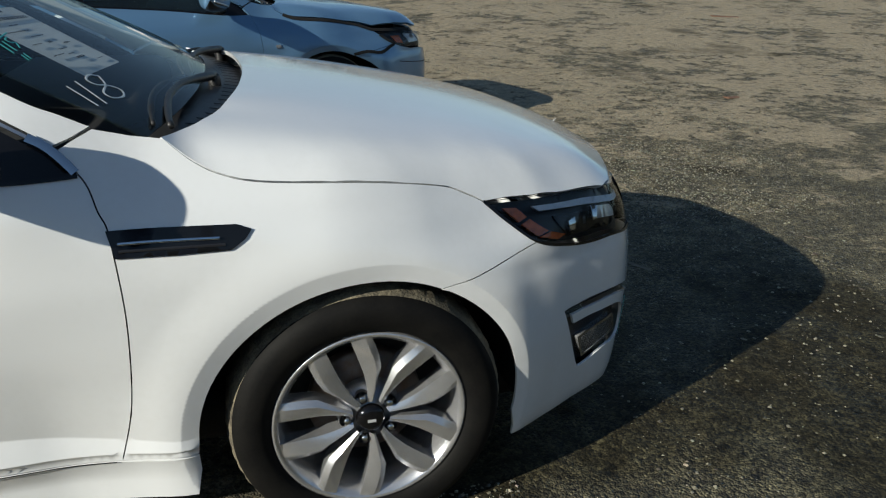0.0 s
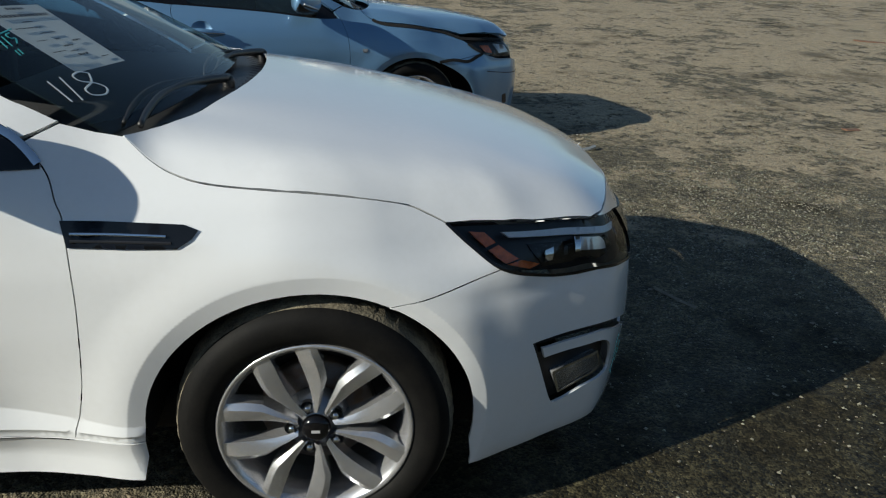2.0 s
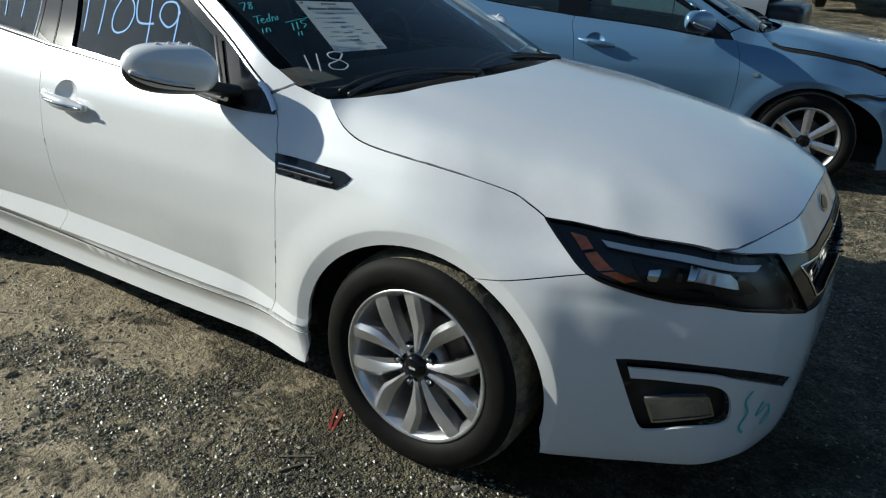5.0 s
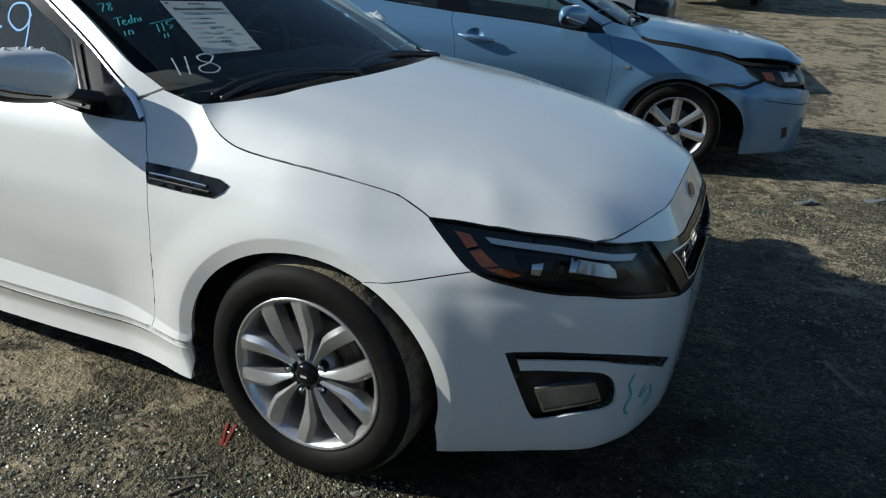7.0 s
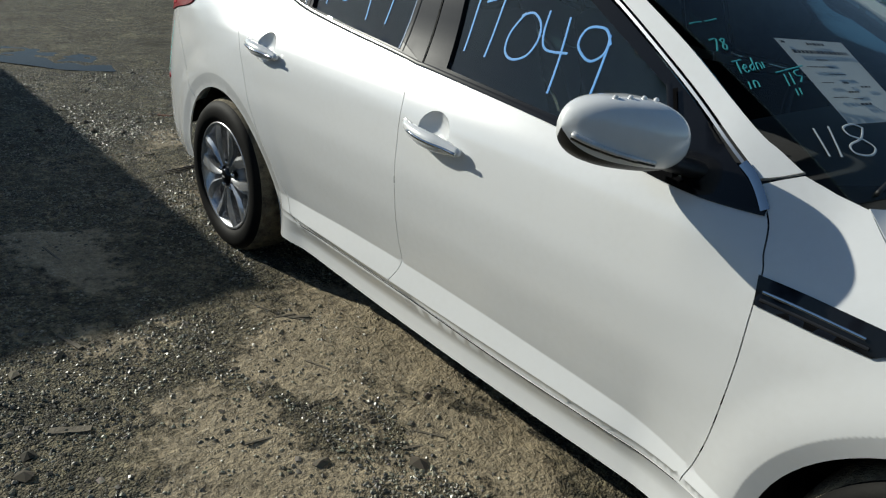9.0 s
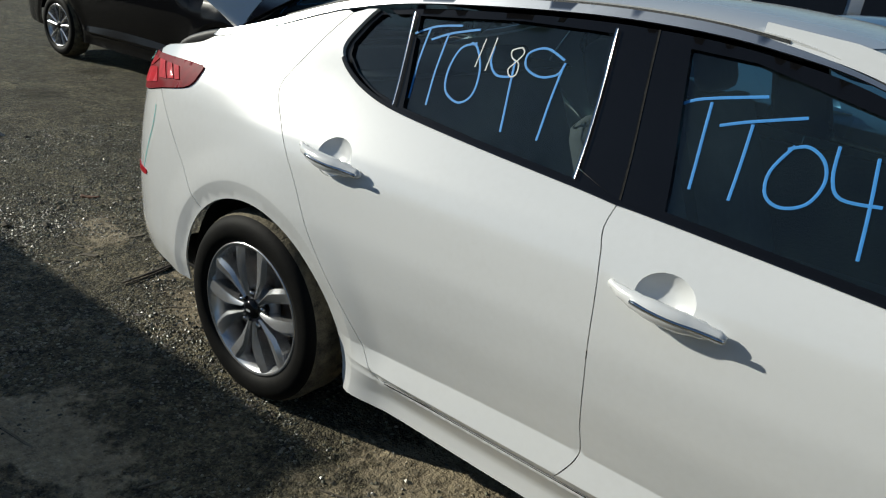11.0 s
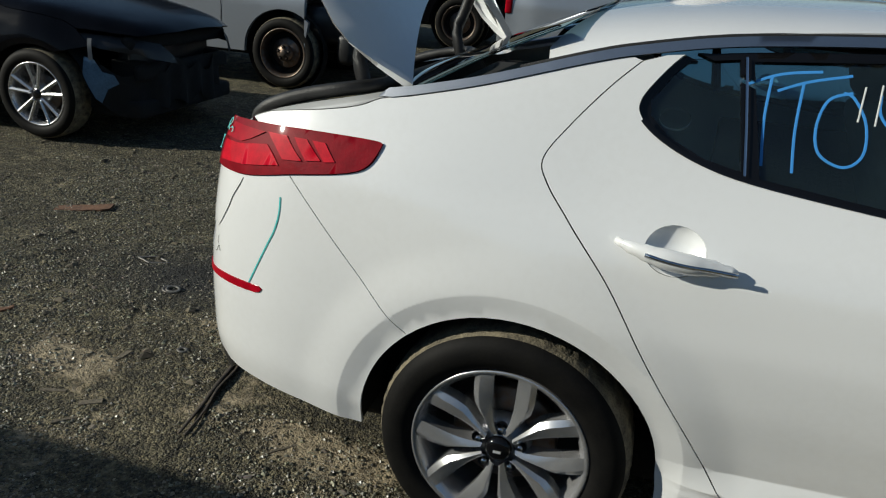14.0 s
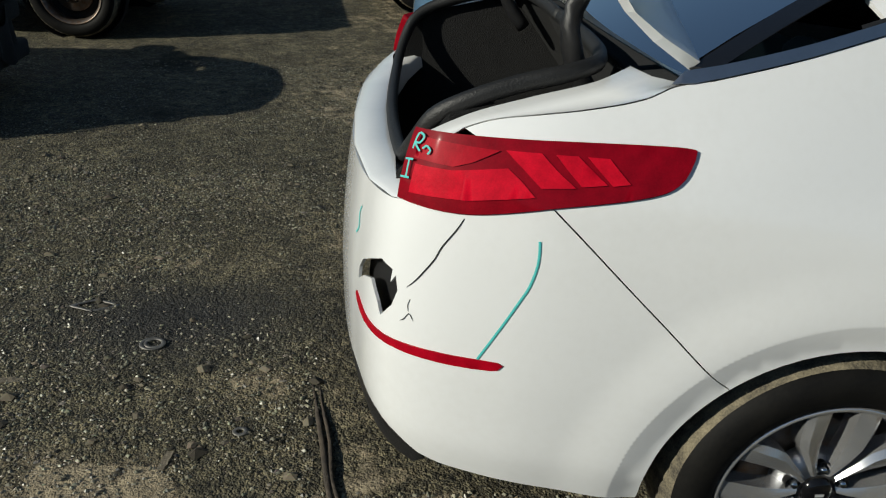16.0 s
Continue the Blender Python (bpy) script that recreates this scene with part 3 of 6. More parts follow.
def scatter(name, count, areas, size, flat, mat, label, seed, cluster=.0):
    """Many small broken stones in one mesh."""
    rnd = np.random.default_rng(seed)
    solid = [(1, 0, 0), (-1, 0, 0), (0, 1, 0), (0, -1, 0), (0, 0, 1), (0, 0, -.6), (.6, .6, .45), (-.6, -.6, .4)]
    tri = [(0, 6, 4), (6, 2, 4), (2, 1, 4), (1, 7, 4), (7, 3, 4), (3, 0, 4), (0, 2, 6), (1, 3, 7), (2, 0, 5), (1, 2, 5), (3, 1, 5), (0, 3, 5)]
    base, tri = np.array(solid), np.array(tri)
    weights = np.array([(a[1] - a[0]) * (a[3] - a[2]) * a[4] for a in areas])
    weights /= weights.sum()
    spots = []
    while len(spots) < count:
        a = areas[rnd.choice(len(areas), p=weights)]
        x, y = rnd.uniform(a[0], a[1]), rnd.uniform(a[2], a[3])
        dusty = max(1 - math.hypot((x - c[0]) / c[2], (y - c[1]) / c[3]) for c in DUST)
        if dusty > .12 and rnd.random() < .80:
            continue
        if noise.noise(Vector((x * 1.1, y * 1.1, 3))) + .6 * noise.noise(Vector((x * 4, y * 4, 7))) > cluster + rnd.normal(0, .2):
            spots.append((x, y, height(x, y)))
    spots = np.array(spots)
    s = size[0] + (size[1] - size[0]) * rnd.random(count)**3
    p = base[None] * rnd.uniform(.6, 1.15, (count, 8, 3)) * s[:, None, None]
    t = rnd.uniform(0, 2 * math.pi, count)[:, None]
    c, q = np.cos(t), np.sin(t)
    verts = np.stack((p[..., 0] * c - p[..., 1] * q + spots[:, :1], p[..., 0] * q + p[..., 1] * c + spots[:, 1:2], p[..., 2] * flat + spots[:, 2:] + s[:, None] * flat * .25), -1).reshape(-1, 3)
    faces = (tri[None] + 8 * np.arange(count)[:, None, None]).reshape(-1, 3).tolist()
    return tagged(part(name, mesh_of(name, verts, faces, False), mat), label, "gravel", kind="stuff")


NEAR = [(-4.9, -1.0, -2.0, -.55, 1.6), (-1.2, .4, -1.9, -.8, 1.3), (-6.5, -3.9, -1.2, 1.8, 1.0), (.8, 3.4, -1.0, .9, .14), (.5, 3.4, .9, 2.6, 1.0), (-7.5, -3.0, 1.8, 4.2, .4), (1.0, 4.2, 2.6, 7.0, .35)]
scatter("gravel", 105000, NEAR, (.0022, .0095), .7, "stone", "loose broken grey gravel stones", 3, -.15)
scatter("gravel_chips", 1500, NEAR, (.006, .020), .30, "chips", "flat chips of wood and dry mud", 5, -.1)

M["clod"] = island_material("dry_mud_clods", (.05, .042, .028), (.26, .22, .15), .9)
scatter("mud_clods", 700, [(-6.5, -3.9, -1.2, 1.8, 1.6), (-4.9, -1.0, -2.0, -.9, 1.0), (-7.5, -3.0, 1.8, 4.2, .5), (.9, 4.2, 1.4, 6.0, .6)], (.008, .034), .45, "clod", "crumbled clods of dry mud", 11, -.05)

# puddle behind the car
M["puddle"] = material("muddy_water", (.040, .030, .018), .05, vary=.5, scale=3, spec=.03)
pud = [(-7.15 + .66 * math.cos(t) + .06 * math.sin(3 * t), -.52 + .36 * math.sin(t) + .26 * math.cos(t) + .04 * math.sin(5 * t + 1)) for t in [i * 2 * math.pi / 48 for i in range(48)]]
pz = min(height(x, y) for x, y in pud[::3]) + .008
pm = mesh_of("puddle", [(-7.15, -.52, pz)] + [(x, y, pz) for x, y in pud], [(0, i + 1, (i + 1) % 48 + 1) for i in range(48)])
tagged(part("puddle", pm, "puddle"), "shallow muddy puddle on the dirt", "puddle", kind="structure")

# ---- litter ----
M["dry_wood"] = material("weathered_wood", (.20, .17, .12), .85, scale=20, color2=(.09, .075, .055), bump=.4, bump_scale=90)
M["rust"] = material("rusty_scrap", (.20, .10, .055), .9, scale=30, color2=(.10, .06, .04), bump=.5, bump_scale=80)
M["clear_film"] = material("dull_plastic_film", (.16, .17, .17), .35, vary=.3, scale=15, bump=.3, bump_scale=40)
M["red_plastic"] = material("red_plastic", (.35, .06, .05), .5, vary=.3, scale=30)
M["steel_ring"] = material("dull_steel", (.22, .21, .19), .5, .6, vary=.4, scale=40)


def lath(name, x, y, length, width, thick, turn, mat, label, category, bend=0.0, tilt=0.0, group=""):
    """A flat broken strip lying on the ground."""
    n = 6
    rnd = random.Random(int(abs(x * 1000 + y * 77)))
    verts, faces = [], []
    for i in range(n + 1):
        t = i / n - .5
        w = width * (.5 + rnd.uniform(-.08, .08))
        for sx, sz in ((-1, 0), (1, 0), (1, 1), (-1, 1)):
            verts.append((t * length, sx * w + bend * (t * t * 4 - .5), sz * thick + rnd.uniform(0, .0015) + abs(tilt) * (t + .5)))
    for i in range(n):
        for j in range(4):
            faces.append((i * 4 + j, i * 4 + (j + 1) % 4, (i + 1) * 4 + (j + 1) % 4, (i + 1) * 4 + j))
    faces += [(0, 1, 2, 3), tuple(n * 4 + j for j in (3, 2, 1, 0))]
    ob = part(name, mesh_of(name, verts, faces, False), mat)
    ob.matrix_basis = pose(x, y, height(x, y) - .003, rnd.uniform(-4, 4), rnd.uniform(-3, 3), turn)
    return tagged(ob, label, category, group)


for x, y, l, w, turn in ((2.39, 1.94, .16, .02, 5), (2.84, 1.92, .22, .025, 32), (3.30, 2.12, .17, .018, 12), (5.46, 4.6, .9, .03, -18), (-2.09, -.95, .16, .022, 60), (-2.06, -.93, .13, .014, 48), (-2.11, -.97, .10, .016, 75), (-1.51, -1.375, .13, .014, 80), (-1.85, -1.79, .15, .05, 62), (-3.04, -1.53, .2, .015, 10), (-2.33, -1.66, .18, .03, 15), (-1.25, -1.02, .12, .02, 70), (-1.27, -.96, .13, .014, 35), (-2.21, -1.02, .14, .012, 20), (1.13, 2.255, .16, .02, 12), (1.01, 2.83, .20, .05, 25), (1.06, 2.78, .16, .03, -30), (-.27, -1.06, .14, .012, 40), (-.16, -.906, .06, .06, 20), (-4.86, -.06, .10, .05, 5),
                      (-4.19, -.72, .10, .05, 30), (-4.20, -.82, .12, .025, 50), (-.15, -.91, .07, .04, 20), (-.25, -1.10, .12, .012, 65), (2.52, .54, .15, .02, -40), (-4.36, -.70, .12, .03, 15), (-4.3, -.42, .09, .04, 80)):
    lath("wood_splinter", x, y, l * .75, w * .5, .006, turn, "dry_wood", "weathered splinter of wood lying on the gravel", "wood scrap", group="wood splinters on the gravel")
lath("tape_strip", 1.50, .46, .30, .03, .003, -55, "dry_wood", "pale flat strip lying in front of the car", "litter", .01)
for x, y, l, w, turn in ((1.39, 2.79, .10, .035, 20), (1.44, 2.83, .07, .03, 70), (1.84, 3.12, .12, .05, 10)):
    lath("plastic_scrap", x, y, l, w, .012, turn, "clear_film", "torn dull plastic scrap on the dirt", "litter", .03, .02)
for x, y, l, w, turn in ((-5.55, .83, .30, .10, 25), (4.6, 4.0, .16, .07, 10), (8.9, 10.2, .5, .16, -20), (-4.97, -.32, .10, .03, 40)):
    lath("rusty_scrap", x, y, l, w, .012, turn, "rust", "rust-brown scrap lying on the gravel", "scrap", .02)
for k, (x, y, turn) in enumerate(((-.318, -.845, 118), (-.296, -.850, 110))):
    lath("plastic_straw", x, y, .12, .008, .006, turn, "red_plastic", "thin red plastic straw on the gravel", "litter", group="red straws")
for x, y, r, lug in ((-4.76, .385, .040, .034), (-4.49, .14, .036, 0), (-4.485, .145, .028, 0), (-4.12, -.312, .016, 0)):
    v, f = lathe([(r + .007 * math.cos(t), .006 * math.sin(t)) for t in [i * math.pi / 3 for i in range(6)]], 36, True)
    ob = part("metal_ring", mesh_of("metal_ring", [(a * (1 + lug / r * abs(a / math.hypot(a, c))**7), c * .85, b * .6) for a, b, c in v], f), "steel_ring")
    ob.matrix_basis = pose(x, y, height(x, y) + .005, 2, 3, 8)
    tagged(ob, "dull flat metal gasket ring on the gravel", "metal ring", "metal rings on the gravel")
M["old_rubber"] = material("weathered_rubber", (.030, .024, .018), .7, scale=30, color2=(.085, .065, .045), bump=.5, bump_scale=90)
for off, r0 in ((0, .0085), (.022, .006)):
    strip = tube("rubber_strip", [(-3.935 + off, -.10, .012), (-3.915 + off * .8, -.20, .015), (-3.885 + off, -.36, .011), (-3.862 + off * .6, -.50, .014), (-3.840 + off, -.62, .012), (-3.825 + off, -.76, .009)], (r0 * .6, r0, r0 * 1.1, r0, r0 * .7), "old_rubber", None, n=7, flat=.6)
    tagged(strip, "torn brown-black rubber strip lying behind the bumper", "rubber strip")
for k, (x, y, l, turn) in enumerate(((-.9, -1.5, .10, 20), (-2.6, -1.35, .12, 70), (-1.75, -1.05, .14, 20), (-3.5, -.7, .16, 50), (-2.9, -.75, .10, 100), (-1.0, -1.15, .09, 140))):
    lath("wood_splinter", x, y, l * .7, .008, .006, turn, "dry_wood", "weathered splinter of wood lying on the gravel", "wood scrap", group="wood splinters on the gravel")
# ---- the white sedan ----
white_car = thing("white_sedan", "white damaged sedan with open trunk parked on gravel", "car")


def both(ob):
    mirrored(ob)
    return ob


def arch(hx, a0, a1, rz=.358, rx=.384, n=24, grow=0.0):
    return [(hx + (rx + grow) * math.cos(radians(a0 + (a1 - a0) * i / n)), .315 + (rz + grow) * math.sin(radians(a0 + (a1 - a0) * i / n))) for i in range(n + 1)]


HOOD_SEAM = curve([(-.387, .987), (-.335, .943), (-.28, .915), (-.2, .897), (0, .881), (.2, .849), (.276, .821), (.320, .799)])
DOOR_F = curve([(-.583, .978), (-.535, .924), (-.515, .869), (-.498, .816), (-.489, .65), (-.508, .45), (-.549, .299)])
DOOR_MID = curve([(-1.641, 1.003), (-1.648, .955), (-1.630, .90), (-1.614, .82), (-1.598, .65), (-1.592, .5), (-1.588, .40), (-1.639, .314)])
DOOR_R = curve([(-2.605, 1.288), (-2.668, 1.226), (-2.742, 1.137), (-2.791, 1.06), (-2.770, 1.008), (-2.701, .934), (-2.594, .816), (-2.474, .639), (-2.371, .491), (-2.256, .325), (-2.21, .310)])
BELT_F = curve([(-.545, .935), (-.73, .938), (-1.08, .974), (-1.56, 1.005), (-1.641, 1.008)])
BELT_R = curve([(-1.641, 1.008), (-1.745, 1.018), (-2.066, 1.043), (-2.325, 1.069), (-2.447, 1.095), (-2.533, 1.131), (-2.587, 1.172), (-2.592, 1.21), (-2.55, 1.272), (-2.515, 1.31)])
RAIL = curve([(-3.160, 1.148), (-2.974, 1.194), (-2.735, 1.266), (-2.608, 1.298), (-2.39, 1.336), (-2.045, 1.365), (-1.736, 1.375), (-1.45, 1.358), (-1.18, 1.30), (-.845, 1.133), (-.583, .978)])
SCREEN_EDGE = curve([(-.517, 1.017), (-.574, 1.045), (-.617, 1.064), (-.715, 1.119), (-.88, 1.211), (-1.18, 1.355), (-1.30, 1.392)])
LAMP_LOW = curve([(.320, .799), (.380, .746), (.452, .694), (.548, .667), (.66, .646), (.76, .643), (.85, .633), (.98, .610), (1.13, .573)])
LAMP_TOP = curve([(.320, .799), (.541, .787), (.80, .768), (1.016, .738)])
HOOD_FRONT = curve([(.320, .799), (.541, .787), (.80, .768), (1.045, .786), (1.35, .797), (S_MAX, .803)])
TAIL_LOW = curve([(-3.188, 1.025), (-3.238, .967), (-3.436, .927), (-3.604, .895), (-3.770, .892)])
TAIL_TOP = curve([(-3.188, 1.031), (-3.208, 1.040), (-3.377, 1.038), (-3.542, 1.031), (-3.785, 1.020)])
RB_SEAM = curve([(-3.436, .927), (-3.358, .862), (-3.230, .746), (-3.10, .627), (-3.060, .596)])
GUTTER = curve([(-3.160, 1.148), (-3.227, 1.136), (-3.288, 1.111), (-3.388, 1.090), (-3.56, 1.063), (-3.64, 1.038)])


def R(c):
    return list(c)[::-1]


def cut(c, s0, s1):
    return [p for p in c if s0 <= p[0] <= s1]


def dense(pts, d):
    """An open line with points no further apart than d."""
    out = []
    for a, b in zip(pts[:-1], pts[1:]):
        a, b = np.array(a, float), np.array(b, float)
        k = max(1, int(np.ceil(np.linalg.norm(b - a) / d)))
        out += [a + (b - a) * j / k for j in range(k)]
    return out + [np.array(pts[-1], float)]


def ribbon(name, pts, w, surface, mat, parent, lift=.002, smooth=5, taper=False, label=""):
    """A drawn stroke of width w that follows a surface."""
    line = np.array(curve(pts, smooth) if len(pts) > 2 and smooth > 1 else dense(pts, .02))
    keep = [0] + [i for i in range(1, len(line)) if np.linalg.norm(line[i] - line[i - 1]) > 1e-5]
    line = line[keep]
    e = 1e-3
    P = surface(line[:, 0], line[:, 1])
    N = np.cross(surface(line[:, 0] + e, line[:, 1]) - P, surface(line[:, 0], line[:, 1] + e) - P)
    N /= np.linalg.norm(N, axis=1)[:, None]
    T = np.gradient(P, axis=0)
    T /= np.maximum(np.linalg.norm(T, axis=1), 1e-9)[:, None]
    B = np.cross(N, T)
    k = len(P)
    ww = np.full(k, w * .5)
    if taper:
        ww = ww * np.interp(np.arange(k) / max(k - 1, 1), (0, .15, .8, 1), (.5, 1, 1, .3))
    th = np.sign(lift) * min(abs(lift), .0015)
    verts = np.concatenate((P + N * lift + B * ww[:, None], P + N * (lift + th * .6), P + N * lift - B * ww[:, None]))
    faces = [(i, i + 1, k + i + 1, k + i) for i in range(k - 1)] + [(k + i, k + i + 1, 2 * k + i + 1, 2 * k + i) for i in range(k - 1)]
    return part(name, mesh_of(name, verts, faces), mat, parent, label)


FRONT_ARCH_ANGLE, REAR_ARCH_ANGLE = 63.5, 132.5
# front fender
fender = both(sheet("front_fender", DOOR_F + [(-.47, .300), (-.388, .298)] + arch(0, 178, FRONT_ARCH_ANGLE) + [(.261, .652), (.452, .694)] + R(cut(LAMP_LOW, .33, .445)) + R(HOOD_SEAM) + [(-.447, .996), (-.514, 1.013), (-.548, .997)],
                    side, "white", white_car, ridges=True, grid=.022))
front_door = both(sheet("front_door", BELT_F + DOOR_MID[1:] + [(-1.5, .310), (-1.1, .303), (-.8, .302)] + R(DOOR_F)[:-2], side, "white", white_car, ridges=True, grid=.022, holes=([(-1.468 + .064 * math.cos(t * math.pi / 12), .862 + .050 * math.sin(t * math.pi / 12)) for t in range(24)],)))
rear_door = both(sheet("rear_door", BELT_R + [(-2.555, 1.305)] + DOOR_R + [(-2.0, .314), (-1.8, .316)] + R(DOOR_MID)[:-1], side, "white", white_car, ridges=True, grid=.022, holes=([(-2.468 + .064 * math.cos(t * math.pi / 12), .914 + .050 * math.sin(t * math.pi / 12)) for t in range(24)],)))
quarter = both(sheet("quarter_panel", R(DOOR_R) + R(cut(RAIL, -3.16, -2.62)) + GUTTER + [(-3.60, 1.025)] + R(cut(TAIL_TOP, -3.56, -3.2)) + cut(TAIL_LOW, -3.42, -3.192) + RB_SEAM
                     + arch(-2.795, REAR_ARCH_ANGLE, 3, rz=.375) + [(-2.404, .29), (-2.400, .24), (-2.385, .197), (-2.205, .195), (-2.205, .25), (-2.205, .304)], side, "white", white_car, ridges=True, grid=.024))
rocker = both(sheet("rocker_panel", [(-2.209, .308), (-2.0, .310), (-1.6, .3095), (-1.1, .2995), (-.6, .297), (-.388, .2945), (-.386, .25), (-.40, .187), (-.549, .186), (-1.0, .183), (-1.7, .188), (-2.209, .195), (-2.209, .25)], side, "white", white_car, ridges=True))
# dark strip laid over the gap below the doors, its shade painted as colour
both(ribbon("sill_seal", [(-2.205, .3065), (-2.0, .3115), (-1.6, .3115), (-1.1, .3008), (-.8, .3), (-.6, .299), (-.56, .2985)], .0035, side, "seal", white_car, .0030, 6))
# front bumper, both halves in one cover
def front(s, z):
    """The body side carried across the nose; s past the middle runs on to the other side."""
    s = np.asarray(s, float)
    over = s > S_MAX
    p = side(np.where(over, 2 * S_MAX - s, s), z)
    p[..., 1] = np.where(over, -p[..., 1], p[..., 1])
    return p


def rear(s, z):
    s = np.asarray(s, float)
    over = s < S_MIN
    p = side(np.where(over, 2 * S_MIN - s, s), z)
    p[..., 1] = np.where(over, -p[..., 1], p[..., 1])
    return p


def fold(line, mid):
    """An outline from one side to the middle, then back along the other side."""
    return list(line) + [(2 * mid - a, b) for a, b in R(line)]


FOG = curve([(.549, .489), (.66, .490), (.76, .488), (.86, .477), (1.0, .433), (1.148, .368)], 4) + curve([(1.118, .352), (.985, .410), (.84, .457), (.774, .466), (.672, .467), (.580, .468)], 4)
FOG += curve([(.592, .437), (.704, .436), (.803, .431), (.849, .408), (.874, .37), (.882, .335), (.868, .314), (.752, .304), (.665, .284), (.639, .293), (.606, .359)], 4)
bump_low = [(.452, .694), (.261, .652)] + arch(0, FRONT_ARCH_ANGLE, -10) + [(.386, .20), (.387, .170), (.6, .171), (.85, .178), (1.1, .172), (S_MAX - .001, .172)]
GRILLE_LOW = curve([(1.13, .573), (1.22, .570), (1.34, .580), (S_MAX, .585)])
outline = fold(bump_low, S_MAX) + [(2 * S_MAX - a, b) for a, b in cut(LAMP_LOW, .46, 1.125)] + [(2 * S_MAX - a, b) for a, b in GRILLE_LOW[:-1]] + R(GRILLE_LOW) + R(cut(LAMP_LOW, .46, 1.125))
fog2 = [(2 * S_MAX - a, b) for a, b in FOG]
bumper = sheet("front_bumper", outline, front, "white", white_car, lip=.008, ridges=True, holes=(FOG, fog2))
GRILLE_TOP = curve([(1.016, .738), (1.10, .722), (1.25, .716), (1.40, .718), (S_MAX, .720)])
nose = sheet("nose_panel", fold(cut(HOOD_FRONT, .82, 2), S_MAX) + [(2 * S_MAX - .81, .766), (2 * S_MAX - 1.01, .740)] + [(2 * S_MAX - a, b) for a, b in GRILLE_TOP[:-1]] + R(GRILLE_TOP) + [(1.01, .740), (.81, .766)], front, "white", white_car)


# hood: a height field with a crowned middle
HOOD_KNOTS, HOOD_W, HOOD_P = None, None, None


def bend_hood(knots):
    """Smooth surface through the given knots (x, y, z): cubic radial functions on a plane."""
    n = len(knots)
    r = np.linalg.norm(knots[:, None, :2] - knots[None, :, :2], axis=2)
    a = np.zeros((n + 3, n + 3))
    a[:n, :n] = r**3 + np.eye(n) * 2e-5
    a[:n, n:] = np.column_stack((np.ones(n), knots[:, :2]))
    a[n:, :n] = a[:n, n:].T
    w = np.linalg.solve(a, np.concatenate((knots[:, 2], np.zeros(3))))
    return knots[:, :2], w[:n], w[n:]


def hood_top(x, y):
    x, y = np.asarray(x, float), np.asarray(y, float)
    q = np.stack((np.ravel(x), np.ravel(y)), 1)
    r = np.linalg.norm(q[:, None] - HOOD_KNOTS[None], axis=2)
    z = (r**3) @ HOOD_W + HOOD_P[0] + q @ HOOD_P[1:]
    return np.stack((x, y, z.reshape(np.shape(x))), -1)


def to_plan(c, n=3):
    return [tuple(side(a, b)[:2]) for a, b in c[::n]] + [tuple(side(*c[-1])[:2])]


seam = to_plan(HOOD_SEAM)
nose_edge = to_plan(HOOD_FRONT)
half_hood = seam + nose_edge[1:]
REAR_EDGE = [(-.391, .766), (-.352, .706), (-.313, .645), (-.262, .51), (-.224, .30), (-.206, 0)]


MID_X, MID_Z = (-.45, -.35, -.20, 0, .22, .42, .58, .70, .79), (1.040, 1.030, 1.014, .990, .957, .921, .885, .851, .826)
knots = [(x, 0, z) for x, z in zip(MID_X[1:-1], MID_Z[1:-1])] + [tuple(side(*HOOD_SEAM[0]))]
for a, b in HOOD_SEAM[5:-4:5] + HOOD_FRONT[2:-8:4]:
    x, y, z = side(a, b)
    if x > .70:
        knots.append((x, y, z))
        continue
    crown = float(pchip(x, MID_X, MID_Z)) - z
    roll = max(.02, crown - .050)
    for d in (0, .028, .075, .15, .26) if x < .45 else (0, .10, .22):
        if d < -.7 * y:
            knots.append((x + .06 * d, y + d, z + roll * (1 - math.exp(-d / .046)) + (crown - roll) * (1 - (1 + d / y)**2)))
nose_x = float(side(S_MAX, .803)[0])
knots += [(nose_x, 0, .803)]
knots += [(x, -y, float(pchip(y, (0, .30, .51, .645, .706, .766), (1.016, 1.013, 1.005, .9985, .9945, .989)))) for x, y in REAR_EDGE[1:-1]]
knots = np.array(knots + [(x, -y, z) for x, y, z in knots if abs(y) > .01])
HOOD_KNOTS, HOOD_W, HOOD_P = bend_hood(knots)
rear_edge = curve([(x, y) for x, y in REAR_EDGE] + [(x, -y) for x, y in R(REAR_EDGE)[1:]], 4)
hood_outline = half_hood[1:] + [(x, -y) for x, y in R(half_hood)[1:-1]] + rear_edge
hood = sheet("hood", hood_outline, hood_top, "white", white_car, grid=.028, gap=.0012, lip=.012)

# glasshouse
door_frame = both(sheet("door_frame", R(BELT_R) + [(-2.49, 1.318)] + [(a, b - .006) for a, b in cut(RAIL, -2.47, -.60)] + BELT_F, side, "gloss_black", white_car, gap=.001, lip=.02, lift=-.012, holes=(
    [(-.735, .956), (-1.08, .990), (-1.54, 1.020), (-1.615, 1.340), (-1.47, 1.332), (-1.2, 1.272), (-.86, 1.105), (-.795, 1.02)],
    [(-1.768, 1.032), (-2.066, 1.055), (-2.32, 1.080), (-2.37, 1.312), (-2.05, 1.340), (-1.80, 1.346)],
    [(-2.36, 1.088), (-2.44, 1.105), (-2.52, 1.139), (-2.568, 1.180), (-2.572, 1.21), (-2.53, 1.272), (-2.505, 1.298), (-2.40, 1.313)])))
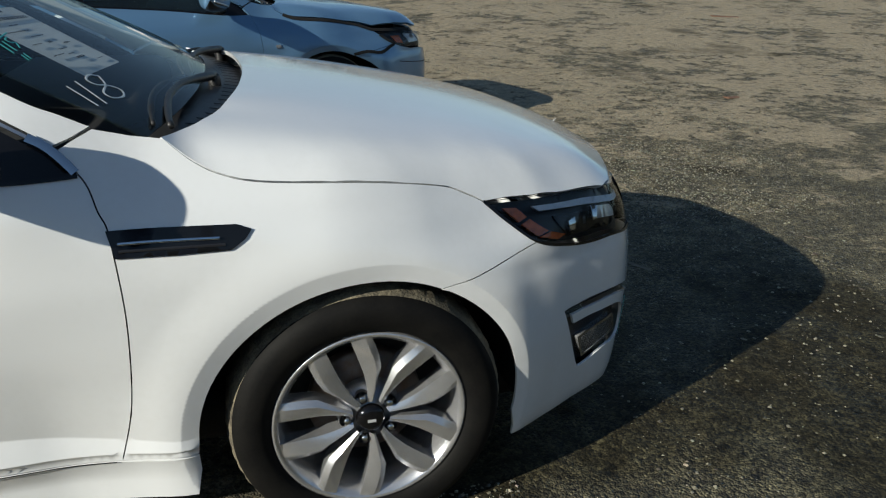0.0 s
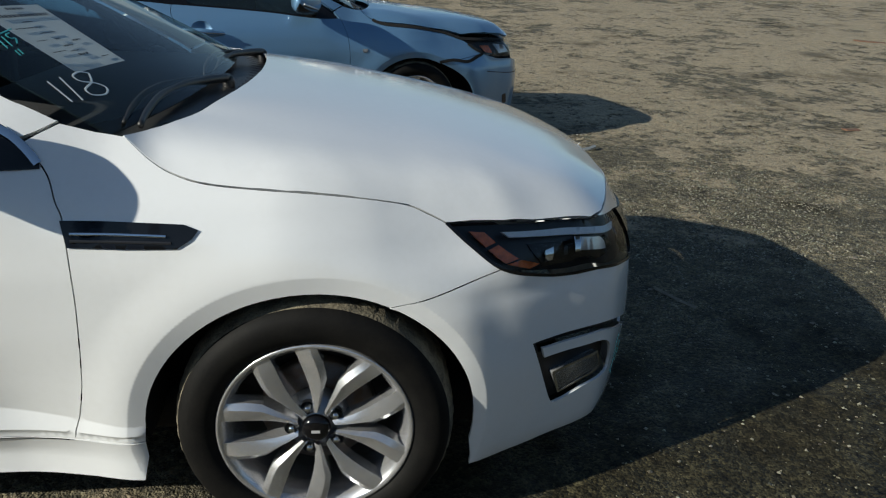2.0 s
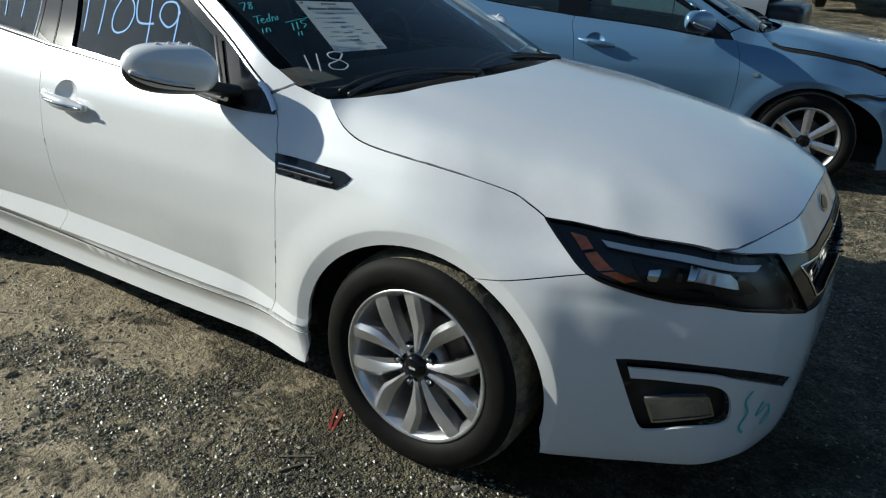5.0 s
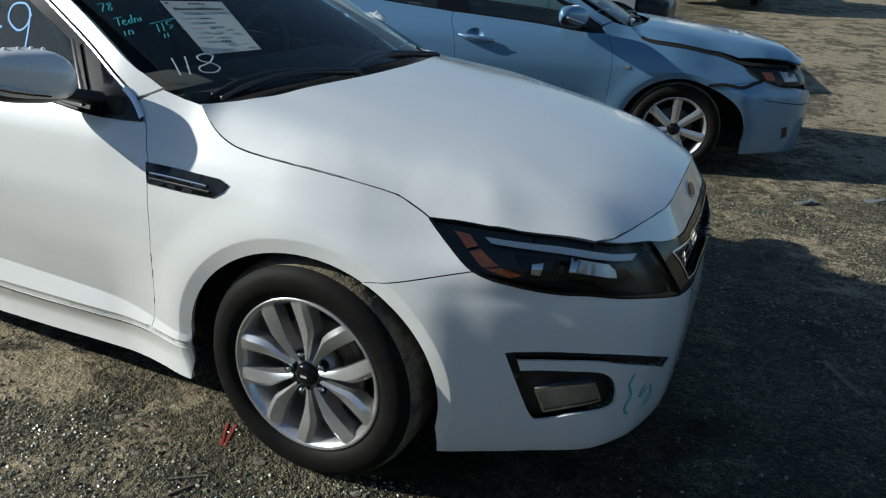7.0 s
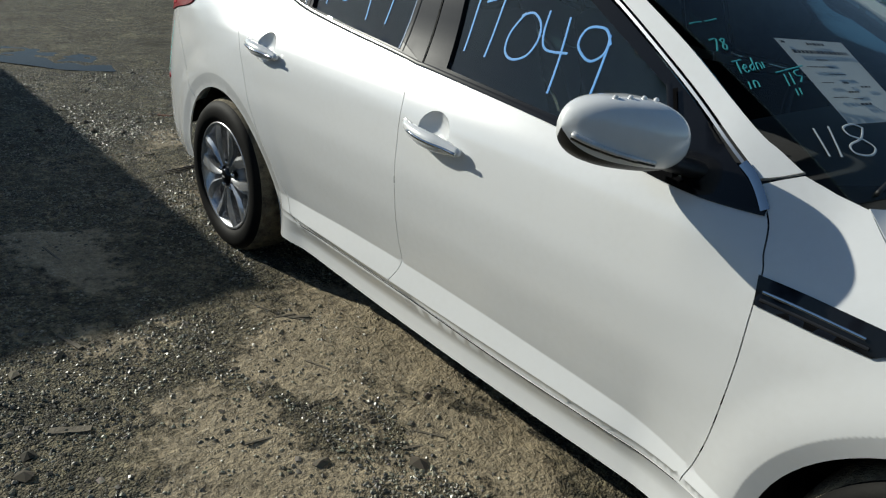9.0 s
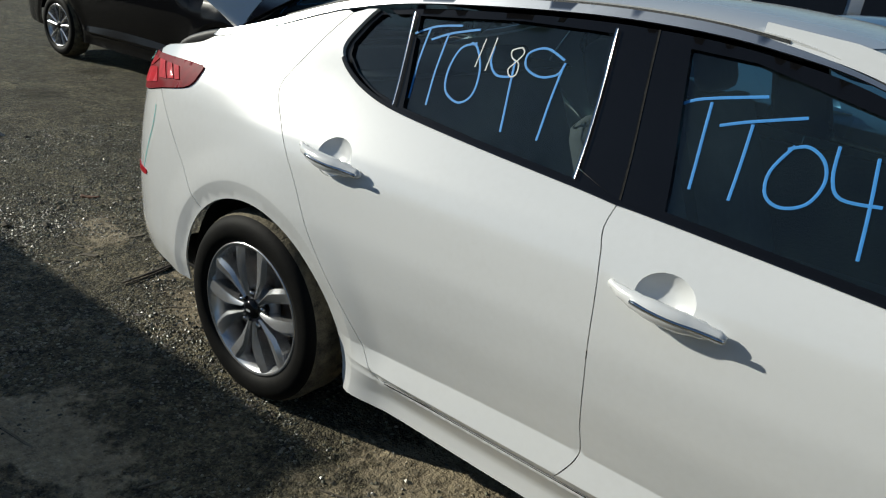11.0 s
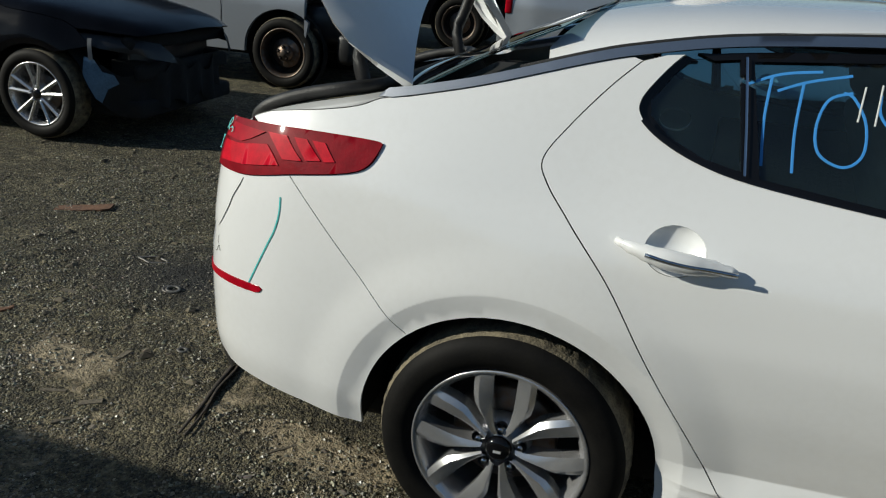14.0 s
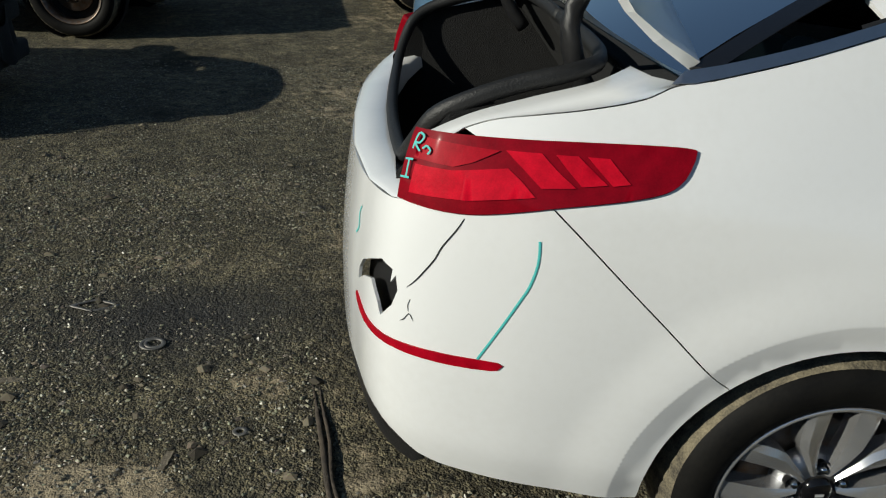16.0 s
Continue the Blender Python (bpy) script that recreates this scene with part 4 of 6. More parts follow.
for nm, o in (("front_window", [(-.72, .945), (-1.08, .980), (-1.555, 1.010), (-1.635, 1.355), (-1.47, 1.345), (-1.2, 1.285), (-.85, 1.118), (-.78, 1.02)]),
              ("rear_window", [(-1.755, 1.022), (-2.066, 1.045), (-2.33, 1.070), (-2.385, 1.322), (-2.05, 1.352), (-1.785, 1.358)]),
              ("quarter_window", [(-2.35, 1.080), (-2.44, 1.097), (-2.525, 1.130), (-2.58, 1.175), (-2.58, 1.21), (-2.54, 1.278), (-2.51, 1.306), (-2.39, 1.322)])):
    pane_ob = sheet(nm, o, side, "tint", white_car, gap=0, lip=.004, lift=-.022)
    both(pane_ob).visible_shadow = False
pillar = both(sheet("windscreen_pillar", SCREEN_EDGE + [(-1.48, 1.41), (-1.48, 1.385)] + [(a, b + .012) for a, b in cut(RAIL, -1.46, -.60)] + [(-.586, .987), (-.551, 1.0)], side, "white", white_car, gap=.001))
rail = both(sheet("roof_rail_trim", [(-3.238, 1.138), (-3.20, 1.140)] + cut(RAIL, -3.155, -.585) + [(a - .004, b + .010 + .011 * float(step(-a, 1.2, 1.6))) for a, b in R(cut(RAIL, -3.155, -.60))] + [(-3.215, 1.160)], side, "satin", white_car, gap=.0005, lip=.008, lift=.004, label="satin chrome roof line trim"))


def roof_top(x, y):
    x, y = np.asarray(x, float), np.asarray(y, float)
    mid = pchip(x, (-3.0, -2.85, -2.6, -2.3, -2.0, -1.7, -1.45, -1.25), (1.325, 1.36, 1.405, 1.435, 1.446, 1.444, 1.427, 1.395))
    edge = pchip(x, (-3.0, -2.74, -2.615, -2.40, -2.05, -1.748, -1.45, -1.2), (1.22, 1.290, 1.322, 1.361, 1.392, 1.402, 1.385, 1.33))
    a = np.abs(y) / .64
    return np.stack((x, y, mid - (mid - edge) * (.5 * a**2 + .5 * a**5)), -1)


roof_edge = [tuple(side(a - .004, b + .018)[:2]) for a, b in cut(RAIL, -2.82, -1.3)]
roof = sheet("roof", roof_edge + curve([(-1.27, -.6), (-1.19, -.3), (-1.17, 0), (-1.19, .3), (-1.27, .6)], 4) + [(x, -y) for x, y in R(roof_edge)] + curve([(-2.83, .60), (-2.74, .3), (-2.71, 0), (-2.74, -.3), (-2.83, -.6)], 4), roof_top, "white", white_car, gap=.001, lip=.01)


def screen(u, v):
    """Windscreen: u across (-1 to 1), v from the cowl up to the roof."""
    u, v = np.asarray(u, float), np.asarray(v, float)
    bow = 1 - np.abs(u)**2.2
    x0, z0, w0 = -.41 + .10 * bow, .990 + .02 * bow, .735
    x1, z1, w1 = -1.28 + .10 * bow, 1.385 + .015 * bow, .585
    return np.stack((x0 + (x1 - x0) * v, u * (w0 + (w1 - w0) * v), z0 + (z1 - z0) * v + .09 * v * (1 - v)), -1)


def backlight(u, v):
    u, v = np.asarray(u, float), np.asarray(v, float)
    bow = 1 - np.abs(u)**2.4
    x0, z0, w0 = -3.17 - .07 * bow, 1.135 + .02 * bow, .70
    x1, z1, w1 = -2.80 + .08 * bow, 1.335 + .055 * bow, .60
    return np.stack((x0 + (x1 - x0) * v, u * (w0 + (w1 - w0) * v), z0 + (z1 - z0) * v + .04 * v * (1 - v)), -1)


square = [(-1, 0), (1, 0), (1, 1), (-1, 1)]
part_screen = sheet("windscreen", [(-1.035, 0), (1.035, 0), (1.035, 1), (-1.035, 1)], screen, "glass", white_car, grid=.08, gap=0, lip=.004)
part_screen.visible_shadow = False
part_back = sheet("rear_screen", square, backlight, "dark_tint", white_car, grid=.08, gap=0, lip=.004)
both(sheet("rear_screen_border", [(-1.02, 0), (-.93, .05), (-.90, .9), (-1.02, 1)], backlight, "gloss_black", white_car, grid=.08, gap=0, lip=.002, lift=-.006, flip=False))

# rear bumper
rb_low = RB_SEAM + arch(-2.795, REAR_ARCH_ANGLE, 182, rz=.375) + [(-3.181, .281), (-3.30, .286), (-3.42, .292), (-3.62, .303), (-3.67, .312), (-3.73, .345), (-3.80, .374), (-3.92, .397), (-4.1, .41), (S_MIN + .001, .412)]
rb_top = [(S_MIN + .001, .86), (-4.2, .862), (-3.95, .868), (-3.80, .884)] + R(cut(TAIL_LOW, -3.765, -3.44))
DAMAGE = [(-3.905, .70), (-3.85, .728), (-3.80, .75), (-3.757, .744), (-3.760, .715), (-3.745, .735), (-3.737, .706), (-3.75, .67), (-3.785, .63), (-3.80, .655), (-3.84, .69), (-3.89, .672), (-3.935, .64), (-3.93, .67)]
rear_bumper = sheet("rear_bumper", fold(rb_low, S_MIN) + [(2 * S_MIN - a, b) for a, b in R(rb_top)] + rb_top, rear, "white", white_car, lip=.007, ridges=True, holes=(DAMAGE,))


def spread(outline, surface, mat, name, parent, lift, lip=.006, **kw):
    return sheet(name, outline, surface, mat, parent, gap=0, lip=lip, lift=lift, edge=.015, **kw)


# ---- lamps ----
for sy in (1, -1):
    made = []
    housing = spread(LAMP_LOW + [(1.10, .64), (1.05, .70)] + R(LAMP_TOP), side, "lamp_black", "headlamp", white_car, -.035, 0, label="clear headlamp with amber side marker")
    made.append(housing)
    lamp_bits = [("amber_marker", "amber", -.020, [(.386, .780), (.428, .775), (.455, .752), (.425, .745)]), ("amber_marker", "amber", -.020, [(.432, .739), (.462, .747), (.515, .712), (.474, .703)]),
                 ("amber_marker", "amber", -.020, [(.481, .699), (.522, .707), (.580, .684), (.548, .676)]), ("light_bar", "lamp_white", -.010, [(.471, .771), (.57, .764), (.668, .757), (.81, .744), (.954, .726), (.922, .716), (.80, .730), (.682, .741), (.58, .751), (.491, .758)]),
                 ("reflector", "lamp_inner", -.026, [(.726, .734), (.838, .721), (.862, .70), (.867, .675), (.79, .684), (.714, .694)]), ("reflector", "chrome", -.024, [(.606, .720), (.636, .724), (.628, .684), (.602, .684)]),
                 ("reflector", "chrome", -.020, [(.699, .737), (.722, .734), (.710, .696), (.692, .695)]), ("inner_bezel", "gloss_black", -.031, [(.56, .742), (.90, .712), (.95, .66), (.80, .652), (.60, .668)]),
                 ("lens", "lens", -.002, LAMP_LOW + [(1.10, .64), (1.05, .70)] + R(LAMP_TOP))]
    for nm, mt, lf, o in lamp_bits:
        made.append(spread(o, side, mt, nm, housing, lf))
    ribbon("lens_edge", LAMP_LOW[::2], .008, side, "gloss_black", housing, .001, 1)
    if sy == -1:
        for ob in [housing] + [c for c in housing.children]:
            ob.data.transform(Matrix.Diagonal((1, -1, 1, 1)))
            ob.data.flip_normals()

# grille: dark ring, recessed mesh, bright inner edge
ring = fold(GRILLE_LOW, S_MAX) + [(2 * S_MAX - 1.06, .66)] + [(2 * S_MAX - a, b) for a, b in GRILLE_TOP[:-1]] + R(GRILLE_TOP) + [(1.06, .66)]
inner = fold([(1.175, .605), (1.25, .600), (1.36, .606), (S_MAX, .610)], S_MAX) + [(2 * S_MAX - 1.13, .665), (2 * S_MAX - 1.10, .695), (2 * S_MAX - 1.25, .692), (2 * S_MAX - 1.40, .694)] + [(S_MAX, .696), (1.40, .694), (1.25, .692), (1.10, .695), (1.13, .665)]
grille = sheet("grille", ring, front, "gloss_black", white_car, gap=.001, lip=.03, lift=.004, holes=(inner,), label="black front grille with fine mesh")
spread(shrink(inner, -.01), front, "lamp_black", "grille_backing", grille, -.05, 0)
ribbon("grille_edge", inner + inner[:1], .006, front, "chrome", grille, .006, 1)
for zz in (.622, .640, .658, .676):
    ribbon("grille_bar", [(1.13 + abs(zz - .66) * .9 + i * (2 * S_MAX - 2.26 - abs(zz - .66) * 1.8) / 24, zz) for i in range(25)], .006, front, "black_plastic", grille, -.02, 1)
for i in range(26):
    a = 1.15 + i * .0295
    ribbon("grille_bar", [(a, .606), (a + .012, .69)], .005, front, "black_plastic", grille, -.024, 1)
oval = [(S_MAX + .055 * math.cos(t * math.pi / 10), .762 + .024 * math.sin(t * math.pi / 10)) for t in range(20)]
emblem = spread(oval, front, "chrome", "emblem", white_car, .004, .004, label="plain oval chrome emblem")
spread(shrink(oval, .007), front, "gloss_black", "emblem_face", emblem, .0055, 0)

# fog lamp pockets
for k in range(2):
    o = FOG if k == 0 else fog2
    pocket = spread(shrink(o, -.004), front, "black_plastic", "fog_lamp_pocket", white_car, -.028, 0)
    f = [(.641, .372), (.72, .385), (.803, .392), (.835, .336), (.75, .322), (.668, .304)]
    f = f if k == 0 else [(2 * S_MAX - a, b) for a, b in f]
    fog_lamp = spread(f, front, "fog", "fog_lamp", pocket, -.012, .02)
    ribbon("fog_lamp_edge", f + f[:1], .007, front, "chrome", fog_lamp, -.009, 1)
    spread(shrink(f, .006), front, "lens", "fog_lamp_lens", fog_lamp, -.008, 0)
ribbon("marker_stroke", [(.94, .40), (.925, .37), (.945, .33), (.93, .29), (.95, .265)], .008, front, "marker_teal", white_car, .0015)
ribbon("marker_stroke", [(1.0, .35), (.985, .31), (1.03, .33), (1.06, .28), (1.02, .27), (1.05, .31)], .007, front, "marker_teal", white_car, .0015)

# side vents on the fenders
VENT = [(-.505, .832), (-.40, .829), (-.26, .824), (-.231, .813), (-.245, .795), (-.275, .776), (-.38, .775), (-.492, .779)]
for ob in (spread(VENT, side, "gloss_black", "fender_vent", white_car, .004, .006, label="black fender vent with a chrome bar"),):
    ribbon("chrome_bar", [(-.485, .806), (-.39, .804), (-.295, .801)], .006, side, "chrome", ob, .007, 4)
    ribbon("vent_groove", [(-.485, .792), (-.39, .790), (-.285, .788)], .006, side, "lamp_black", ob, .0055, 4)
    both(ob)

# ---- door handles ----
def handle(s0, z0, s1, z1, cs, cz):
    bowl = [(cs + .064 * math.cos(t * math.pi / 12), cz + .050 * math.sin(t * math.pi / 12)) for t in range(24)]
    def dish(s, z):
        p = side(s, z)
        r2 = np.clip(((s - cs) / .067)**2 + ((z - cz) / .0525)**2, 0, 1)
        p[..., 1] += .030 * (1 - r2) + .0005
        return p
    cup = sheet("handle_cup", shrink(bowl, -.001), dish, "white", white_car, grid=.012, gap=0, lip=0)
    pts = []
    for k in range(9):
        t = k / 8
        s, z = s0 + (s1 - s0) * t, z0 + (z1 - z0) * t - .004 * math.sin(math.pi * t)
        p = side(s, z)
        pts.append((p[0], p[1] - .008 - .026 * math.sin(math.pi * min(1, t * 1.15))**.6 * (t < .87) - .012 * (t >= .87), z))
    bar = tube("door_handle", pts, (.008, .013, .017, .0195, .0205, .0205, .0195, .017, .012, .006), "white", white_car, "white door handle with chrome strip", 12, 1.15, 2)
    strip = [(x, y - .0175, z + .001) for x, y, z in pts[2:9]]
    tube("handle_strip", strip, .0052, "chrome", bar, n=6, smooth=2)
    both(cup), both(bar)
    return bowl


cup_f = handle(-1.585, .862, -1.325, .838, -1.468, .862)
cup_r = handle(-2.594, .921, -2.338, .898, -2.468, .914)

# ---- mirrors ----
def mirror():
    n, m = 26, 36

    def ring(t):
        """Middle and half sizes of the housing at t, from the car outwards."""
        e = 2 * t - 1
        round_h, round_a = max(1 - abs(e)**3.2, 0)**.5, max(1 - abs(e)**5.0, 0)**.45
        xf, xb = -.676 - .150 * t**1.8, -.893
        return (xf + xb) / 2, (xf - xb) / 2 * round_a, 1.036 + .012 * t, (.076 - .010 * t) * round_h, -.862 - .215 * t

    def shell(t, g):
        cx, a, zc, h, y = ring(t)
        c, q = math.cos(g), math.sin(g)
        return (cx + a * math.copysign(abs(c)**.75, c), y, zc + h * math.copysign(abs(q)**.85, q))
    grid = [shell(i / n, 2 * math.pi * (j + .5) / m) for i in range(n + 1) for j in range(m)]
    up, low = [], []
    for i in range(n):
        for j in range(m):
            f = (i * m + j, i * m + (j + 1) % m, (i + 1) * m + (j + 1) % m, (i + 1) * m + j)
            (up if math.sin(2 * math.pi * (j + 1) / m) > -.70 else low).append(f)
    cap = part("mirror_cap", mesh_of("mirror_cap", grid, up), "white", white_car, "white wing mirror cap with clear indicator strip")
    base = part("mirror_base", mesh_of("mirror_base", grid, low), "black_plastic", white_car)
    line = []
    for k in range(13):
        u = .42 + .55 * k / 12
        x, y, z = shell(u, -.58 + .28 * k / 12)
        line.append((x + .0005, y - .0005, z))
    tube("indicator_groove", [(x, y, z - .003) for x, y, z in line], (.003, .004, .005, .006), "lamp_black", cap, n=6, smooth=2)
    tube("indicator_strip", [(x + .0025, y - .0025, z + .003) for x, y, z in line], (.004, .006, .007, .008), "lamp_inner", cap, "clear indicator strip", 8, .8, 2)
    for k in range(4):
        bm = bmesh.new()
        bmesh.ops.create_icosphere(bm, subdivisions=2, radius=.006, matrix=Matrix.Translation(shell(.26 + .13 * k, 1.42)))
        part("mirror_bump", bm, "white", cap)
    arm = tube("mirror_arm", [(-.70, -.775, .965), (-.735, -.83, .975), (-.765, -.90, .995)], .028, "black_plastic", base, n=10, flat=.7)
    c2, b2 = mirrored(cap), mirrored(base)
    for ch in list(cap.children):
        o = mirrored(ch)
        o.parent = c2
    o = mirrored(arm)
    o.parent = b2


mirror()
both(ribbon("window_trim", [(-.625, 1.006), (-.598, .990), (-.572, .966), (-.548, .938)], .017, side, "chrome", white_car, .006, 4, label="satin chrome strip round the side glass"))
ribbon("window_divider", [(-.738, .948), (-.80, 1.03), (-.852, 1.112)], .014, side, "gloss_black", white_car, .002, 3)
for pts in ([(-2.352, 1.077), (-2.366, 1.18), (-2.388, 1.318)], [(-1.765, 1.03), (-1.777, 1.2), (-1.797, 1.355)]):
    both(ribbon("window_divider", pts, .0055, side, "chrome", white_car, -.004, 4))
both(ribbon("window_divider", [(-1.643, 1.010), (-1.665, 1.15), (-1.70, 1.368)], .005, side, "liner", white_car, -.010, 4))
both(ribbon("belt_trim", [(a, b - .001) for a, b in BELT_F[::3]] + [(a, b - .001) for a, b in BELT_R[2::3]][:16], .013, side, "gloss_black", white_car, .003, 2))

# ---- wheels ----
def wheel(hx, sy, turn=0.0, spin=0.0, name="wheel", parent=None, spokes=10, R0=.226, rt=.329, mats=("alloy", "rubber"), style="petal", y0=.883, dirt=False):
    """A wheel as one part with tyre, spokes, cap, nuts and disc under it; outwards is local -y."""
    v, f = lathe([(.205, -.19), (.198, -.10), (.205, -.02), (.217, -.004), (R0 - .002, .003), (R0 + .004, .0), (R0 + .006, -.012)], 60)
    rim = part(name, mesh_of("rim", v, f), mats[0], parent)
    # tyre with a grooved shoulder
    n = 150
    prof = [(R0 + .002, -.012), (R0 + .010, .004), (.262, .013), (.285, .012), (.303, .004), (.316, -.012), (rt - .004, -.030), (rt + .001, -.055), (rt + .001, -.16), (.318, -.20), (R0, -.21)]
    verts, faces = lathe(prof, n)
    k = len(prof)
    for i in range(n):
        if i % 3 == 0:
            for j, d in ((6, .0025), (7, .005), (8, .006)):
                x, y, z = verts[i * k + j]
                r = math.hypot(x, z)
                verts[i * k + j] = (x * (r - d) / r, y, z * (r - d) / r)
    tyre_me = mesh_of("tyre", verts, faces)
    tyre = part("tyre", tyre_me, mats[1], rim, "dusty black tyre")
    tyre_me.materials.append(M["tread_dirt"])
    for p in tyre_me.polygons:
        c = p.center
        if math.hypot(c.x, c.z) > .319:
            p.material_index = 1
    disc_v, disc_f = lathe([(.0, -.085), (.135, -.085), (.14, -.095), (.14, -.115)], 40)
    part("brake_disc", mesh_of("brake_disc", disc_v, disc_f), "brake", rim)
    bk_v, bk_f = lathe([(.0, -.13), (.20, -.13)], 40)
    part("wheel_back", mesh_of("wheel_back", bk_v, bk_f), "liner", rim)
    if spokes:
        for q in range(spokes):
            if style == "petal":
                base = 2 * math.pi * (q // 2) / 5 + spin
                sgn = 1 if q % 2 else -1
                ang0 = base + sgn * radians(15.0)
            else:
                base, sgn, ang0 = 2 * math.pi * q / spokes + spin, 0, 2 * math.pi * q / spokes + spin
            rows = []
            for t in (0, .12, .28, .45, .62, .8, .93, 1.0):
                r = .042 + (.216 - .042) * t
                if style == "petal":
                    ang = base
                    w = float(pchip(r, (.042, .08, .12, .165, .213), (.008, .0125, .022, .0245, .0235)))
                    slot = float(pchip(r, (.042, .075, .13, .213), (.007, .0190, .0275, .0300)))
                    dep = float(pchip(t, (0, .3, .7, 1), (-.014, -.011, -.007, -.004)))
                    ridge = float(pchip(t, (0, .3, .7, 1), (.006, .011, .011, .002)))
                    mid_o, off = sgn * (slot + w), sgn * w * .40
                else:
                    ang, mid_o = ang0, 0
                    w = float(pchip(t, (0, .3, 1), (.026, .027, .033)))
                    if spokes == 10:
                        ang, mid_o, w = 2 * math.pi * (q // 2) / 5 + spin, (1 if q % 2 else -1) * (.010 + .042 * t), .011 + .004 * t
                    dep, ridge, off = float(pchip(t, (0, 1), (-.014, -.004))), .008, 0
                ux, uz = math.cos(ang), math.sin(ang)
                tx, tz = -uz, ux
                rows.append([(ux * r + tx * (mid_o + o), -d, uz * r + tz * (mid_o + o)) for o, d in ((-w * .8, dep - .045), (-w, dep), (-w * .55 + off * .3, dep + ridge * .55), (off, dep + ridge), (w * .55 + off * .3, dep + ridge * .55), (w, dep), (w * .8, dep - .045))])
            verts = [p for r_ in rows for p in r_]
            c = 7
            faces = [(i * c + j, i * c + j + 1, (i + 1) * c + j + 1, (i + 1) * c + j) for i in range(len(rows) - 1) for j in range(c - 1)]
            me = mesh_of("spoke", verts, faces)
            me.flip_normals()
            for ed in me.edges:
                a_, b_ = ed.vertices
                if a_ % 7 == b_ % 7 and a_ % 7 in (1, 3, 5):
                    ed.use_edge_sharp = True
            part("spoke", me, mats[0], rim)
    hub_v, hub_f = lathe([(.078, -.07), (.074, -.040), (.050, -.028), (.034, -.020)], 40)
    part("hub", mesh_of("hub", hub_v, hub_f), "alloy_shaded" if spokes else "brake", rim)
    cap_v, cap_f = lathe([(.0, .002), (.020, .001), (.030, -.003), (.034, -.014)], 30)
    part("centre_cap", mesh_of("centre_cap", cap_v, cap_f), "gloss_black" if spokes else "brake", rim, "black centre cap" if spokes else "")
    for q in range(5):
        a = 2 * math.pi * q / 5 + spin
        pv, pf = lathe([(.0, -.006), (.006, -.005), (.0085, -.010), (.0105, -.030)], 6)
        part("lug_nut", mesh_of("lug_nut", [(x + .057 * math.cos(a), y, z + .057 * math.sin(a)) for x, y, z in pv], pf), "chrome" if spokes else "brake", rim)
        pv, pf = lathe([(.0175, -.015), (.016, -.030), (.0, -.030)], 16)
        part("nut_well", mesh_of("nut_well", [(x + .057 * math.cos(a), y, z + .057 * math.sin(a)) for x, y, z in pv], pf), "lamp_black", rim)
    if style == "petal" and spokes:
        pv = [(-.010, .0102, -.004), (.010, .0102, -.004), (.010, .0102, .004), (-.010, .0102, .004)]
        part("cap_mark", mesh_of("cap_mark", [(x, -.0035, z) for x, y, z in pv], [(0, 1, 2, 3)]), "lamp_inner", rim, "plain silver bar")
    flip = 0 if sy < 0 else 180
    rim.matrix_basis = pose(hx, sy * y0, .319, 0, 0, flip + turn)
    return rim


for hx, turn, spin in ((0, -1.0, radians(109)), (-2.795, 0, radians(90))):
    for sy in (-1, 1):
        w = wheel(hx, sy, turn, spin, parent=white_car)
        v, fcs = lathe([(.10, -.16), (.36, -.16), (.402, -.12), (.402, .100)], 40)
        part("wheel_well", mesh_of("wheel_well", [(hx + x, sy * (.715 - y), .325 + z) for x, y, z in v], [q for q in fcs if max(v[k][2] for k in q) > -.03]), "liner", white_car)

# ---- underside, cabin ----
box("underbody", (-3.55, -.66, .17), (.70, .66, .30), "liner", white_car, .03)
box("cabin_floor", (-2.35, -.78, .30), (-.42, .78, .34), "interior", white_car, .01)
for y0, y1 in ((-.80, -.765), (.765, .80)):
    box("door_card", (-2.3, y0, .34), (-.5, y1, .955), "interior", white_car, .012)
box("bulkhead", (-.52, -.78, .30), (-.46, .78, .94), "interior", white_car, .01)
dash = box("dashboard", (-.95, -.74, .80), (-.45, .74, .975), "interior", white_car, .05)
for y in (-.38, .38):
    seat = box("front_seat", (-1.60, y - .25, .34), (-1.08, y + .25, .58), "seat", white_car, .06)
    box("seat_back", (-.06, -.24, 0), (.06, .24, .66), "seat", seat, .06, turn=pose(-1.62, y, .52, 0, -22, 0))
    box("head_rest", (-.045, -.13, 0), (.045, .13, .18), "seat", seat, .045, turn=pose(-1.87, y, 1.14, 0, -18, 0))
rear_seat = box("rear_seat", (-2.45, -.66, .34), (-1.98, .66, .60), "seat", white_car, .06)
box("seat_back", (-.06, -.66, 0), (.06, .66, .62), "seat", rear_seat, .06, turn=pose(-2.45, 0, .52, 0, -26, 0))
for y in (-.4, .4):
    box("head_rest", (-.04, -.13, 0), (.04, .13, .14), "seat", rear_seat, .04, turn=pose(-2.73, y, 1.03, 0, -20, 0))
box("parcel_shelf", (-3.20, -.66, 1.085), (-2.60, .66, 1.10), "interior", white_car, .01)
v, fcs = lathe([(.17 + .014 * math.cos(t), .014 * math.sin(t)) for t in [i * math.pi / 4 for i in range(8)]], 32, True)
part("steering_wheel", mesh_of("steering_wheel", v, fcs), "interior", white_car).matrix_basis = pose(-1.02, .38, .96, 0, 0, 0) @ pose(0, 0, 0, 0, -25, 90)
box("head_lining", (-2.50, -.50, 1.335), (-1.36, .50, 1.348), "seat", white_car, .005)

